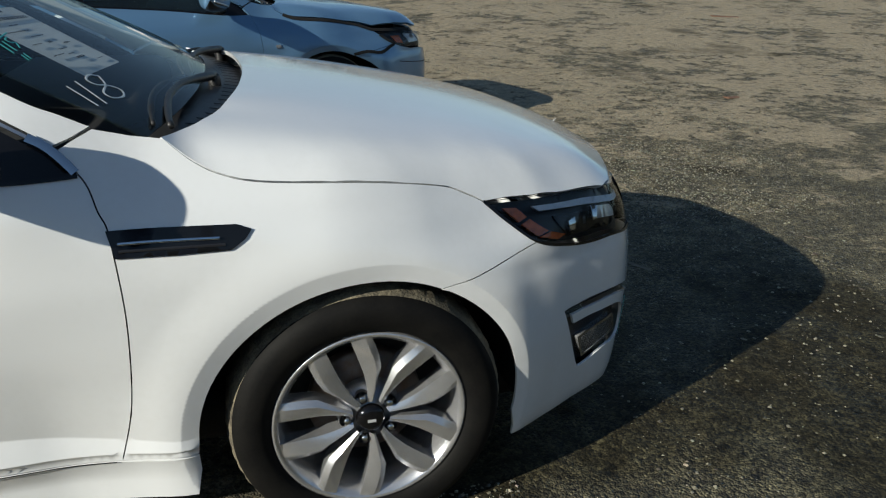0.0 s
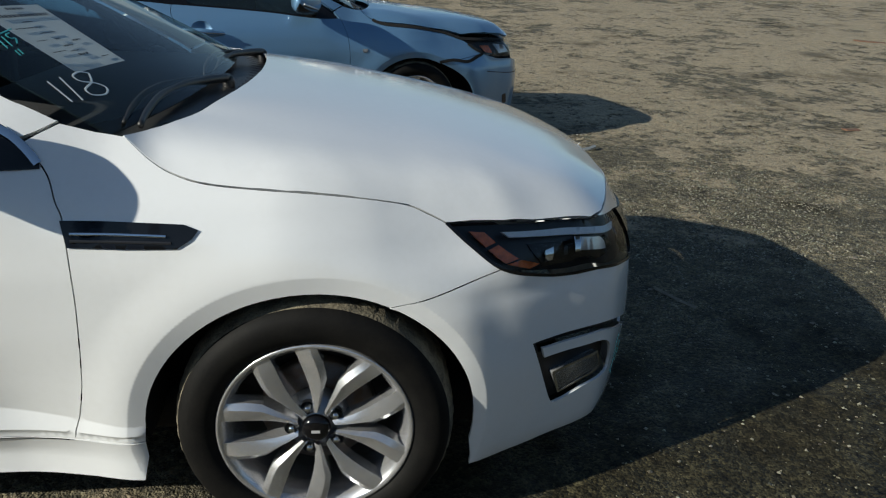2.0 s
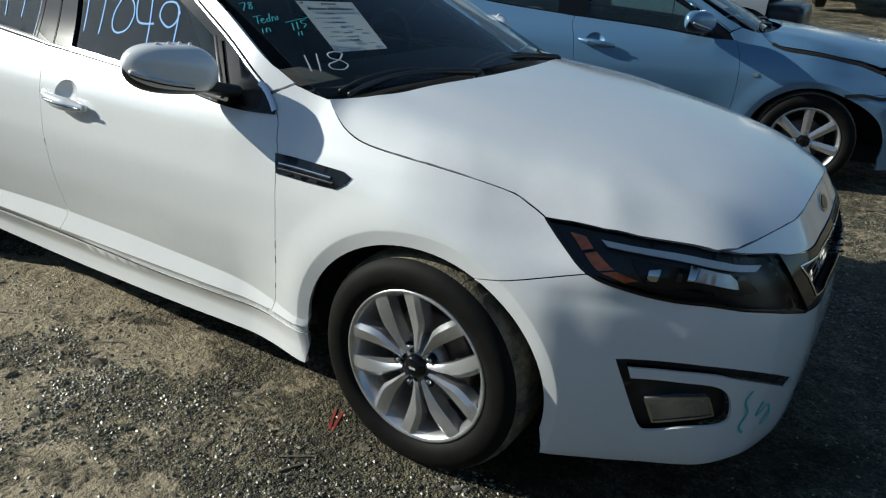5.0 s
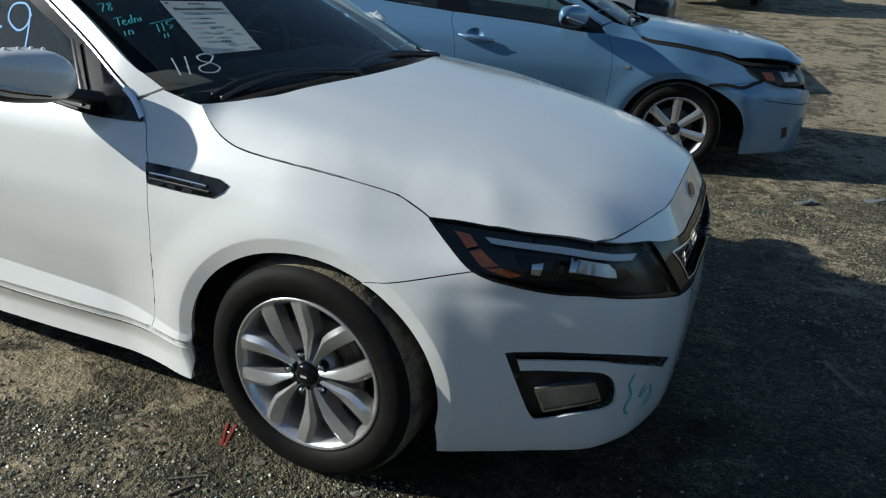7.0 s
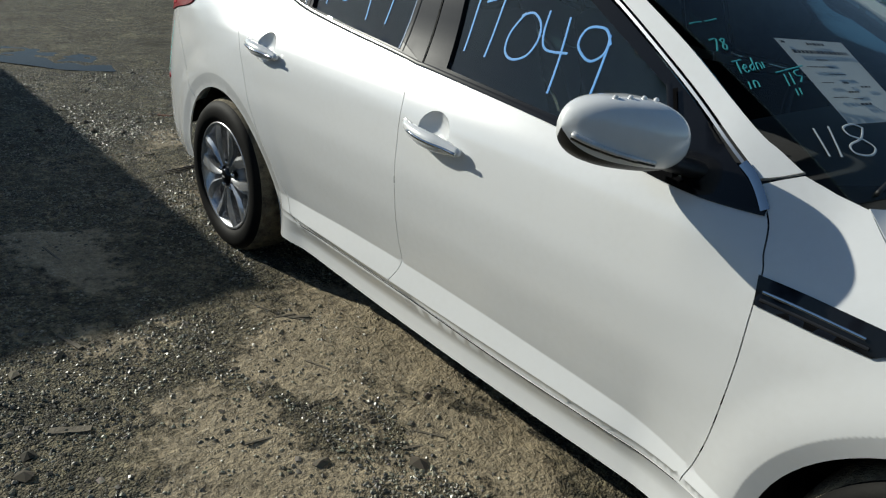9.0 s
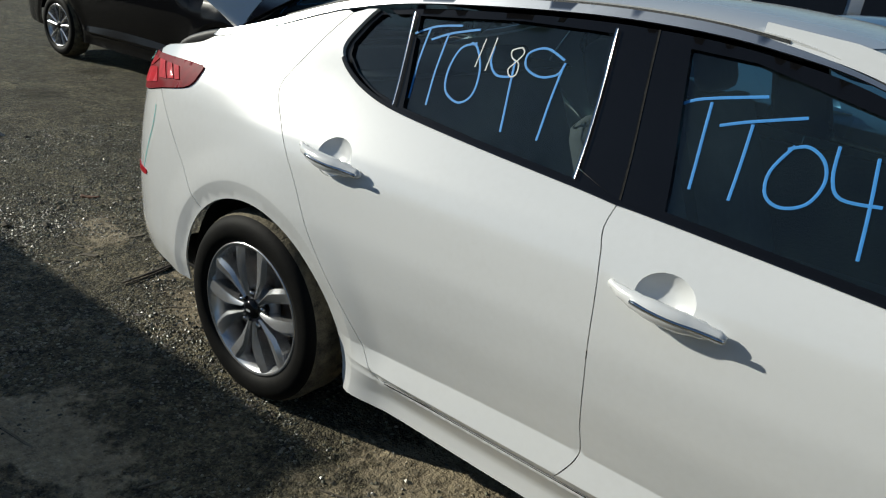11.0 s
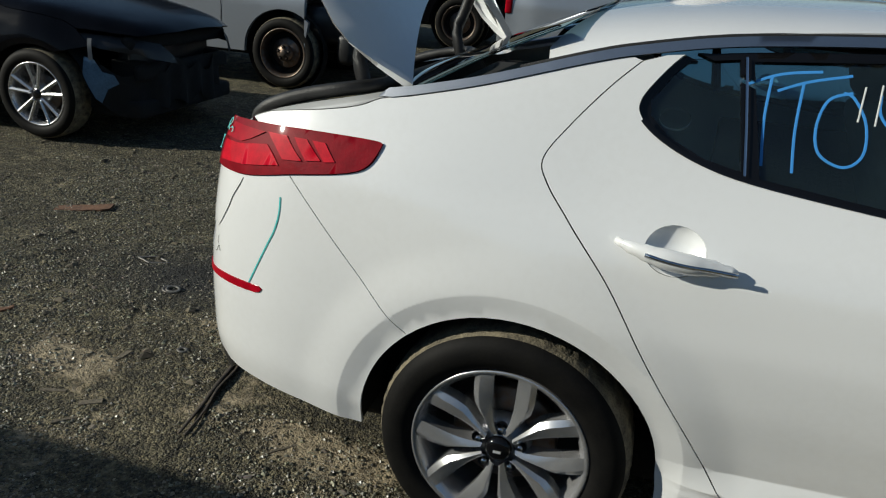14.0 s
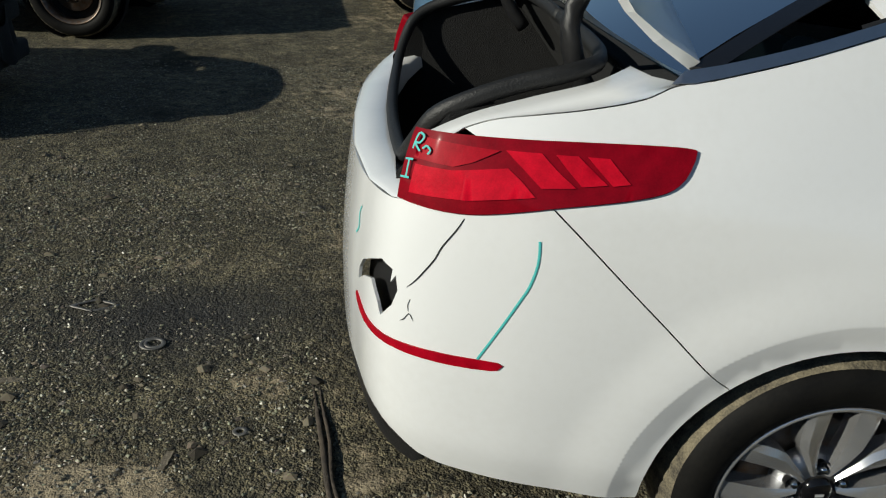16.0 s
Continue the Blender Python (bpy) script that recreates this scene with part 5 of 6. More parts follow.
# ---- cowl, wipers ----
def cowl_top(x, y):
    x, y = np.asarray(x, float), np.asarray(y, float)
    return np.stack((x, y, .972 + .022 * (1 - (np.abs(y) / .75)**2) - .16 * np.abs(x + .36)), -1)


cowl_line = [(x + .015, y * .985) for x, y in REAR_EDGE]
cowl = spread(curve(cowl_line + [(x, -y) for x, y in R(cowl_line)[1:]], 4) + curve([(-.47, -.735), (-.41, -.4), (-.37, 0), (-.41, .4), (-.47, .735)], 6), cowl_top, "black_plastic", "cowl_panel", white_car, 0, .01, label="black plastic cowl with slotted grille")
for k in range(22):
    y = -.60 + k * 1.2 / 21
    x0 = float(np.interp(abs(y), [q[1] for q in R(cowl_line)], [q[0] for q in R(cowl_line)])) - .02
    ribbon("cowl_slot", [(x0, y), (x0 - .045, y)], .012, cowl_top, "liner", cowl, .002, 1)
sheet("screen_border", [(-1.03, .002), (1.03, .002), (1.03, .05), (.90, .035), (0, .03), (-.90, .035), (-1.03, .05)], screen, "gloss_black", white_car, grid=.06, gap=0, lip=0, lift=-.008)
for base, tip in (((-.285, -.10), (-.372, -.70)), ((-.265, .52), (-.335, -.02))):
    arm_pts = [(base[0] + (tip[0] - base[0]) * t - .050 * math.sin(math.pi * t), base[1] + (tip[1] - base[1]) * t, 1.008 + .020 * math.sin(math.pi * t) - .012 * t) for t in (0, .15, .35, .6, .85, 1)]
    wiper = tube("wiper", arm_pts, (.013, .011, .009, .008, .007), "black_plastic", white_car, n=8)
    tube("wiper_blade", [(x - .034, y, z + .006) for x, y, z in arm_pts[1:]], (.005, .008, .008, .005), "seal", wiper, n=6)
    v, fcs = lathe([(.0, .030), (.014, .028), (.018, .012), (.018, -.02)], 20)
    part("wiper_pivot", mesh_of("wiper_pivot", [(base[0] + x, base[1] + z, .985 - y) for x, y, z in v], fcs), "black_plastic", wiper)
# rear of the roof: aerial fin
fin = []
for i, (x, w, h) in enumerate(((-2.60, .040, .004), (-2.56, .036, .050), (-2.50, .028, .062), (-2.42, .018, .040), (-2.34, .004, .004))):
    fin += [(x, -w, 0), (x, -w * .45, h), (x, w * .45, h), (x, w, 0)]
fme = mesh_of("aerial_fin", [(x, y, float(roof_top(x, y)[2]) - .003 + z) for x, y, z in fin], [(i * 4 + j, i * 4 + j + 1, i * 4 + j + 5, i * 4 + j + 4) for i in range(4) for j in range(3)] + [(0, 1, 2, 3)])
part("aerial_fin", fme, "white", white_car)
ribbon("roof_ditch", [(a - .006, b + .0235) for a, b in cut(RAIL, -2.9, -1.4)][::2], .008, side, "seal", white_car, .002, 1)

# ---- tail lamps ----
TAIL = R(TAIL_TOP) + TAIL_LOW[1:]
for sy in (1, -1):
    lamp = spread(TAIL, side, "red_dark", "tail_lamp", white_car, .006, .07, label="red tail lamp with slanted bright bars")
    bits = [spread(o, side, mt, "lamp_segment", lamp, .0085, .003) for mt, o in (
        ("red", [(-3.74, 1.010), (-3.55, 1.010), (-3.60, .985), (-3.64, .972), (-3.745, .972)]), ("red_bright", [(-3.735, .962), (-3.64, .966), (-3.53, .984), (-3.50, .965), (-3.471, .942), (-3.60, .920), (-3.735, .910)]),
        ("red_bright", [(-3.540, 1.012), (-3.470, 1.014), (-3.43, .985), (-3.398, .964), (-3.462, .958), (-3.50, .985)]), ("red_bright", [(-3.442, 1.014), (-3.400, 1.015), (-3.342, .973), (-3.388, .967)]),
        ("red_bright", [(-3.382, 1.015), (-3.342, 1.015), (-3.301, .977), (-3.332, .972)]))]
    if sy == -1:
        for ob in [lamp] + bits:
            ob.data.transform(Matrix.Diagonal((1, -1, 1, 1)))
            ob.data.flip_normals()
    else:
        for st in ([(-3.752, .985), (-3.748, 1.012), (-3.728, 1.010), (-3.735, .998), (-3.750, .996), (-3.728, .984)], [(-3.722, .990), (-3.712, .996), (-3.700, .990), (-3.705, .983)], [(-3.765, .965), (-3.74, .968)], [(-3.752, .966), (-3.748, .935)], [(-3.765, .933), (-3.738, .936)]):
            ribbon("marker_stroke", st, .004, side, "marker_teal", lamp, .013, 3)

# ---- rear bumper details ----
spread([(-3.96, .77), (-3.70, .78), (-3.68, .60), (-3.98, .60)], rear, "black_plastic", "bumper_core", white_car, -.035, 0, label="black plastic behind the broken bumper")
both(spread(curve([(-3.935, .608), (-3.86, .592), (-3.78, .592), (-3.69, .599), (-3.60, .604), (-3.505, .608), (-3.500, .598), (-3.52, .588), (-3.612, .581), (-3.735, .577), (-3.86, .573), (-3.93, .588)], 2, True), rear, "red", "bumper_reflector", white_car, .003, .004, label="red bumper reflector"))
ribbon("bumper_crack", [(-3.602, .886), (-3.615, .862), (-3.640, .826), (-3.652, .800), (-3.662, .784), (-3.690, .745), (-3.712, .722)], .003, rear, "liner", white_car, .001, 3, True)
ribbon("bumper_crack", [(-3.690, .655), (-3.700, .668), (-3.712, .652), (-3.722, .645)], .002, rear, "liner", white_car, .001, 3, True)
ribbon("bumper_crack", [(-3.70, .70), (-3.705, .685), (-3.702, .672)], .0015, rear, "liner", white_car, .001, 3, True)
ribbon("marker_stroke", [(-3.453, .866), (-3.451, .84), (-3.453, .812), (-3.463, .775), (-3.478, .744), (-3.51, .68), (-3.547, .608)], .0050, rear, "marker_teal", white_car, .0015)
ribbon("marker_stroke", [(-3.965, .80), (-3.975, .78), (-3.968, .75), (-3.985, .73)], .005, rear, "marker_teal", white_car, .0015)
spread(fold([(-3.655, .300), (-3.73, .352), (-3.80, .382), (-3.92, .405), (-4.1, .42), (S_MIN + .001, .42)], S_MIN) + fold([(2 * S_MIN + 3.69, .272), (2 * S_MIN + 3.78, .292), (2 * S_MIN + 3.92, .305), (S_MIN - .001, .31)], S_MIN), rear, "black_plastic", "lower_valance", white_car, -.001, .02)

# ---- trunk ----
LOOP = [(-3.265, 0, 1.135), (-3.265, -.30, 1.135), (-3.29, -.50, 1.132), (-3.36, -.575, 1.122), (-3.47, -.585, 1.096), (-3.57, -.588, 1.060), (-3.63, -.572, 1.020), (-3.665, -.53, .955), (-3.685, -.44, .900), (-3.70, -.2, .882), (-3.705, 0, .879)]
half_loop = [tuple(p) for p in curve(LOOP, 4)]
full_loop = half_loop + [(x, -y, z) for x, y, z in R(half_loop)[1:-1]]
tube("trunk_seal", full_loop + full_loop[:1], .016, "seal", white_car, "black rubber trunk seal", 8, 1.2, 1)
outer = [tuple(side(a, b)) for a, b in GUTTER]
inner_edge = [tuple(p) for p in curve([(-3.245, -.52, 1.126), (-3.33, -.590, 1.108), (-3.45, -.605, 1.080), (-3.56, -.61, 1.046), (-3.66, -.605, .995)], 8)]
k = len(inner_edge)
oo = [outer[min(int(round(i * (len(outer) - 1) / (k - 1))), len(outer) - 1)] for i in range(k)]
gv, gf = [], []
for i in range(k):
    a, b = Vector(oo[i]), Vector(inner_edge[i])
    for t in (0, .08, .35, .65, .92, 1):
        p = a.lerp(b, t)
        p.z -= .016 * math.sin(math.pi * min(1, t * 1.1)) + (.010 if t == 1 else 0) - .001
        gv.append(p)
gf = [(i * 6 + j, i * 6 + j + 1, i * 6 + j + 7, i * 6 + j + 6) for i in range(k - 1) for j in range(5)]
gme = mesh_of("trunk_gutter", gv, gf)
both(part("trunk_gutter", gme, "white", white_car))
# ledge over the bumper and the dark sill trim
ledge_o = [tuple(rear(a, b)) for a, b in fold(R([(S_MIN + .001, .86), (-4.2, .862), (-3.95, .868), (-3.80, .884), (-3.77, .889)]), S_MIN)]
lv, lf = [], []
for x, y, z in ledge_o:
    lv += [(x, y, z), (x + .006, y * .985, z + .008), (x + .085, y * .91, z + .014), (x + .10, y * .90, z + .004), (x + .105, y * .895, z - .03)]
lf = [(i * 5 + j, i * 5 + j + 1, i * 5 + j + 6, i * 5 + j + 5) for i in range(len(ledge_o) - 1) for j in range(4)]
lme = mesh_of("bumper_ledge", lv, lf)
lme.flip_normals()
part("bumper_ledge", lme, "white", white_car)
tub = [(-3.70, -.56, .90), (-3.70, .56, .90), (-3.60, .60, 1.04), (-3.30, .60, 1.11), (-3.24, .45, 1.12), (-3.24, -.45, 1.12), (-3.30, -.60, 1.11), (-3.60, -.60, 1.04)]
low = [(min(max(x, -3.66), -2.78), y * .96, .46) for x, y, z in tub]
low[4] = (-2.78, .55, .46)
low[5] = (-2.78, -.55, .46)
tv = tub + low
tf = [(i, (i + 1) % 8, 8 + (i + 1) % 8, 8 + i) for i in range(8)] + [tuple(range(15, 7, -1))]
part("trunk_lining", mesh_of("trunk_lining", tv, tf, False), "carpet", white_car)
for k in range(2):
    tube("trunk_hinge", [(-3.27, -.50 + k, 1.02), (-3.33, -.50 + k, 1.10), (-3.36, -.50 + k, 1.20), (-3.33, -.50 + k, 1.30), (-3.30, -.50 + k, 1.42)], .022, "black_plastic", white_car, "black gooseneck trunk hinge", 8)


# open lid: its front edge arches up between two low corners
def lid(u, v):
    u, v = np.asarray(u, float), np.asarray(v, float)
    arch_z = 1.168 + .235 * (1 - np.abs(u)**2.6)
    x = -3.150 - .085 * (1 - np.abs(u)**2.6)
    top_x, top_z = -3.55, 1.93
    back = -.105 * np.abs(u)**14 * np.sin(np.clip(v * 6, 0, 1) * math.pi / 2)
    return np.stack((x + (top_x - x) * v + back - .03 * np.sin(math.pi * v), u * (.662 + .06 * np.clip(v * 7, 0, 1)), arch_z + (top_z - arch_z) * v), -1)


lid_part = sheet("trunk_lid", [(-1, 0), (1, 0), (1, 1), (-1, 1)], lid, "white", white_car, grid=.06, gap=0, lip=.025, label="raised white trunk lid")
sheet("lid_lining", [(-.93, .05), (.93, .05), (.93, .96), (-.93, .96)], lid, "black_plastic", lid_part, grid=.08, gap=0, lip=0, lift=-.027)

# ---- writing on the glass ----
def pane(s, z):
    p = side(s, z)
    e = 1e-3
    n = np.cross(side(np.asarray(s) + e, z) - p, side(s, np.asarray(z) + e) - p)
    return p - n / np.linalg.norm(n, axis=-1)[..., None] * .0215


for st in ([(-2.375, 1.269), (-2.31, 1.296), (-2.231, 1.309)], [(-2.329, 1.288), (-2.331, 1.2), (-2.321, 1.107)], [(-2.314, 1.261), (-2.254, 1.286), (-2.172, 1.307)], [(-2.264, 1.283), (-2.266, 1.186), (-2.258, 1.101)],
           [(-2.166, 1.273), (-2.21, 1.254), (-2.226, 1.198), (-2.212, 1.145), (-2.161, 1.125), (-2.127, 1.153), (-2.131, 1.214), (-2.161, 1.262), (-2.184, 1.272)], [(-2.111, 1.275), (-2.106, 1.235), (-2.075, 1.208), (-2.026, 1.214)],
           [(-2.038, 1.251), (-2.024, 1.169), (-2.008, 1.085)], [(-1.905, 1.272), (-1.962, 1.291), (-2.007, 1.273), (-2.001, 1.24), (-1.956, 1.225), (-1.911, 1.238), (-1.9, 1.267)], [(-1.903, 1.25), (-1.905, 1.173), (-1.903, 1.087)]):
    ribbon("marker_stroke", st, .0062, pane, "marker_blue", white_car, .001)
for st in ([(-2.143, 1.288), (-2.148, 1.217)], [(-2.111, 1.295), (-2.114, 1.213)], [(-2.03, 1.283), (-2.055, 1.272), (-2.049, 1.255), (-2.026, 1.245), (-2.022, 1.22), (-2.036, 1.212), (-2.049, 1.227), (-2.033, 1.249), (-2.02, 1.271), (-2.03, 1.283)]):
    ribbon("marker_stroke", st, .004, pane, "marker_white", white_car, .0016)
for st in ([(-1.598, 1.229), (-1.555, 1.249), (-1.428, 1.277)], [(-1.534, 1.246), (-1.525, 1.159), (-1.515, 1.073)], [(-1.502, 1.205), (-1.448, 1.223), (-1.342, 1.252)], [(-1.438, 1.22), (-1.434, 1.149), (-1.431, 1.072)],
           [(-1.347, 1.198), (-1.375, 1.143), (-1.368, 1.099), (-1.333, 1.084), (-1.29, 1.101), (-1.273, 1.143), (-1.286, 1.181), (-1.322, 1.201), (-1.358, 1.189)], [(-1.27, 1.214), (-1.262, 1.155), (-1.236, 1.124), (-1.165, 1.127)],
           [(-1.199, 1.208), (-1.184, 1.117), (-1.172, 1.032)], [(-1.053, 1.165), (-1.083, 1.197), (-1.135, 1.191), (-1.144, 1.15), (-1.096, 1.122), (-1.061, 1.145), (-1.064, 1.187)], [(-1.059, 1.171), (-1.054, 1.108), (-1.049, 1.045)]):
    ribbon("marker_stroke", st, .0068, pane, "marker_blue", white_car, .001)
for st in ([(-.952, .188), (-.985, .112)], [(-.895, .189), (-.948, .107)], [(-.775, .175), (-.80, .188), (-.845, .182), (-.850, .160), (-.815, .142), (-.805, .118), (-.845, .102), (-.890, .112), (-.882, .134), (-.82, .148), (-.775, .175)]):
    ribbon("marker_stroke", st, .005, screen, "marker_white", white_car, .0015)
def note(u0, v0, size, strokes):
    """Slanting hand-written strokes on the windscreen, in units of one letter's height."""
    for st in strokes:
        ribbon("marker_stroke", [(u0 + size * (.88 * a - .42 * b), v0 + size * (.115 * a - .82 * b)) for a, b in st], .0042, screen, "marker_teal", white_car, .0015, 3)


SCRAWL = [[(0, 0), (.9, 0)], [(.45, 0), (.35, 1)], [(.75, .7), (1.1, .6), (1.0, .4), (.75, .65), (.9, 1), (1.2, .9)], [(1.75, .5), (1.4, .65), (1.45, .95), (1.75, .8)], [(1.9, 0), (1.7, 1)], [(2.0, 1), (2.1, .5), (2.4, .6), (2.4, 1)], [(2.7, .5), (2.65, 1)]]
note(-1.005, .405, .052, SCRAWL)
note(-1.012, .352, .046, [[(.1, .4), (.05, 1)], [(.5, 1), (.6, .45), (.95, .55), (.95, 1)]])
note(-1.005, .485, .052, [[(0, 0), (.7, 0), (.25, 1)], [(1.3, .05), (1.0, .2), (1.35, .7), (1.15, 1), (.95, .75), (1.4, .2), (1.3, .05)]])
note(-1.00, .575, .050, [[(0, .6), (.7, .55), (1.3, .6)], [(1.6, .6), (2.3, .6), (3.0, .55)]])
note(-.885, .361, .050, [[(0, 0), (1.6, 0), (3.2, 0)], [(.75, .25), (.6, 1.2)], [(1.35, .25), (1.2, 1.2)], [(2.5, .2), (1.9, .25), (1.95, .6), (2.4, .75), (1.9, 1.15)], [(1.0, 1.5), (.9, 2.0)], [(1.4, 1.5), (1.3, 2.0)]])
PAPER = [(-.689, .503), (-.352, .472), (-.489, .187), (-.78, .199)]
corners = [np.asarray(screen(u, v)) for u, v in PAPER]
back = np.cross(corners[1] - corners[0], corners[3] - corners[0])
back *= .010 / np.linalg.norm(back)


def on_paper(a, b):
    """A point of the flat sheet: a across it, b down it."""
    a, b = np.asarray(a, float)[..., None], np.asarray(b, float)[..., None]
    return (corners[0] * (1 - a) + corners[1] * a) * (1 - b) + (corners[3] * (1 - a) + corners[2] * a) * b + back


sheet_paper = sheet("paper_sheet", [(0, 0), (1, 0), (1, 1), (0, 1)], on_paper, "paper", white_car, grid=.2, gap=0, lip=0, flip=True, label="white printed sheet behind the windscreen")


def print_line(a0, a1, b, w, dash):
    """One printed line: short bars with gaps between them."""
    a = a0
    rnd = random.Random(int(b * 1000 + a0 * 77))
    while a < a1:
        e = min(a + dash * rnd.uniform(.5, 1.2), a1)
        ribbon("print_bar", [(a, b), ((a + e) / 2, b), (e, b)], w, on_paper, "ink", sheet_paper, -.0015, 1)
        a = e + dash * .35


for a0, a1, b, w, dash in ((.40, .66, .06, .010, .05), (.04, .10, .05, .008, .06), (.10, .92, .17, .013, .045), (.34, .60, .27, .003, .3), (.10, .52, .36, .004, .05), (.34, .62, .45, .0022, .3), (.44, .52, .55, .008, .03), (.12, .30, .55, .003, .04), (.66, .80, .60, .006, .05),
                           (.40, .56, .66, .006, .04), (.38, .62, .74, .0022, .3), (.42, .60, .80, .007, .05), (.10, .34, .72, .003, .06), (.72, .86, .88, .0025, .2)):
    print_line(a0, a1, b, w, dash)
for st in ([(-.72, .637), (-.78, .565), (-.93, .608), (-.985, .72), (-.985, .86), (-.92, .85), (-.79, .72), (-.72, .65)], [(-.92, .423), (-.955, .50), (-.98, .58)], [(-.403, .512), (-.654, .551), (-.674, .668), (-.713, .784)], [(-.985, .192), (-.955, .232), (-.985, .273)]):
    ribbon("marker_stroke", st, .006, backlight, "marker_blue", white_car, .0015)

# ---- other vehicles ----
SHELL = ("front_fender", "front_door", "rear_door", "quarter_panel", "rocker_panel", "front_bumper", "nose_panel", "hood", "roof", "windscreen_pillar", "door_frame", "front_window", "rear_window", "quarter_window", "roof_rail_trim",
         "windscreen", "rear_screen", "rear_bumper", "underbody", "wheel_well", "cabin_floor", "door_card", "bulkhead", "dashboard", "parcel_shelf", "handle_cup", "door_handle", "mirror_cap", "mirror_base", "fog_lamp_pocket", "grille", "headlamp", "cowl_panel", "wiper", "tail_lamp")


def stretch(me):
    """Draws a mesh out ahead of the front axle, for a car with a longer nose."""
    for v in me.vertices:
        v.co.x += .115 * float(step(v.co.x, .12, .42))


def sister(name, label, paint, where, leave=(), longer=False):
    """Another sedan of the same build in another paint."""
    car = thing(name, label, "car", at=where)
    for ob in list(white_car.children):
        base = ob.name.split(".")[0]
        if base not in SHELL or base in leave:
            continue
        me = ob.data.copy()
        for i, m in enumerate(me.materials):
            if m == M["white"] or base == "roof_rail_trim":
                me.materials[i] = M[paint]
        if longer:
            stretch(me)
        o = new(base, me)
        o.parent, o.matrix_basis = car, ob.matrix_basis.copy()
        for ch in ob.children:
            cm = ch.data
            if longer:
                cm = cm.copy()
                stretch(cm)
            c = new(ch.name.split(".")[0], cm)
            c.parent, c.matrix_basis = o, ch.matrix_basis.copy()
    return car


BLUE_AT = pose(.268, 3.965, .0, 0, 0, 14)
blue_car = sister("blue_sedan", "light blue sedan with a buckled hood and dented fender", "blue", BLUE_AT, leave=("grille", "hood", "fog_lamp_pocket", "tail_lamp", "front_bumper", "headlamp", "nose_panel"), longer=True)
for hx in (0, -2.795):
    for sy in (-1, 1):
        wheel(hx, sy, 0, radians(90), parent=blue_car, spokes=7, style="bar")


# its hood stands open a hand's width at the front and is bent along the edge
def bent_hood(x, y):
    p = hood_top(x, y)
    t = np.clip((np.asarray(x, float) + .35) / 1.15, 0, 1)
    p[..., 2] += .050 * t + .008 * np.sin(t * 7 + np.abs(y) * 3) * t + .006 * step(np.abs(y), .45, .8) * np.sin(t * 11) - .03 * step(t, .82, 1.0)
    return p


blue_parts = [sheet("hood", [(min(x, .80), y) for x, y in hood_outline], bent_hood, "blue", blue_car, grid=.045, gap=.003, label="bent blue hood standing proud")]
blue_bump = fold(bump_low, S_MAX) + [(2 * S_MAX - a, b) for a, b in cut(LAMP_LOW, .46, 1.125)] + [(2 * S_MAX - a, b) for a, b in GRILLE_LOW[:-1]] + R(GRILLE_LOW) + R(cut(LAMP_LOW, .46, 1.125))
blue_parts.append(sheet("front_bumper", blue_bump, front, "blue", blue_car, grid=.05, label="scuffed blue bumper cover"))
blue_parts.append(sheet("nose_panel", fold(HOOD_FRONT[9:], S_MAX) + [(2 * S_MAX - a, b) for a, b in GRILLE_LOW[:-1]] + R(GRILLE_LOW) + [(1.0, .66)], front, "lamp_black", blue_car, lift=-.03))
blue_parts.append(spread([(.70, .36), (.745, .37), (.765, .30), (.72, .28)], front, "lamp_black", "fog_lamp_pocket", blue_car, .003, .004))
blue_parts.append(both(ribbon("torn_edge", [(.175, .640), (.25, .655), (.33, .640), (.40, .672), (.455, .694), (.40, .72), (.36, .76)], .022, side, "liner", blue_car, .004, 4)))
blue_parts.append(both(ribbon("hood_gap", HOOD_SEAM[12:] + [(.40, .792), (.54, .790), (.70, .780)], .024, side, "liner", blue_car, .003, 1)))
blue_parts.append(ribbon("bumper_crease", [(.50, .56), (.62, .545), (.80, .53), (1.0, .525)], .006, front, "liner", blue_car, .001, 4))
BLUE_LAMP = [(.345, .785), (.45, .792), (.60, .786), (.78, .765), (.90, .735), (.93, .70), (.90, .668), (.78, .652), (.64, .655), (.52, .676), (.42, .72)]
for sy in (1, -1):
    bowl = spread(BLUE_LAMP, side, "lamp_black", "headlamp", blue_car, -.02, .03, label="grey smoked headlamp with red marker")
    bits = [bowl, spread([(.46, .752), (.56, .750), (.58, .690), (.50, .700)], side, "amber", "marker", bowl, -.012), spread([(.63, .760), (.76, .745), (.80, .690), (.66, .685)], side, "lamp_inner", "reflector", bowl, -.014),
            spread(BLUE_LAMP, side, "lens", "lens", bowl, .0, .004)]
    if sy == -1:
        for ob in bits:
            ob.data.transform(Matrix.Diagonal((1, -1, 1, 1)))
            ob.data.flip_normals()
    blue_parts += bits
for ob in blue_parts + [o for o in blue_car.children if o.name.split(".")[0] in ("torn_edge", "hood_gap") and o not in blue_parts]:
    stretch(ob.data)
ribbon("side_moulding", [(-1.9, .50), (-1.2, .485), (-.62, .47)], .022, side, "blue", blue_car, .008, 4)
spread([(-.40, .735), (-.365, .737), (-.36, .715), (-.395, .713)], side, "grey_plastic", "side_marker", blue_car, .004)

black_car = sister("black_sedan", "black sedan with its front bumper torn off", "black", pose(-6.88, 2.77, .02, 0, 0, 3), leave=("grille", "headlamp", "tail_lamp", "fog_lamp_pocket", "front_bumper", "nose_panel"))
for hx in (0, -2.795):
    for sy in (-1, 1):
        wheel(hx, sy, 0, radians(90), parent=black_car, spokes=10, style="bar")
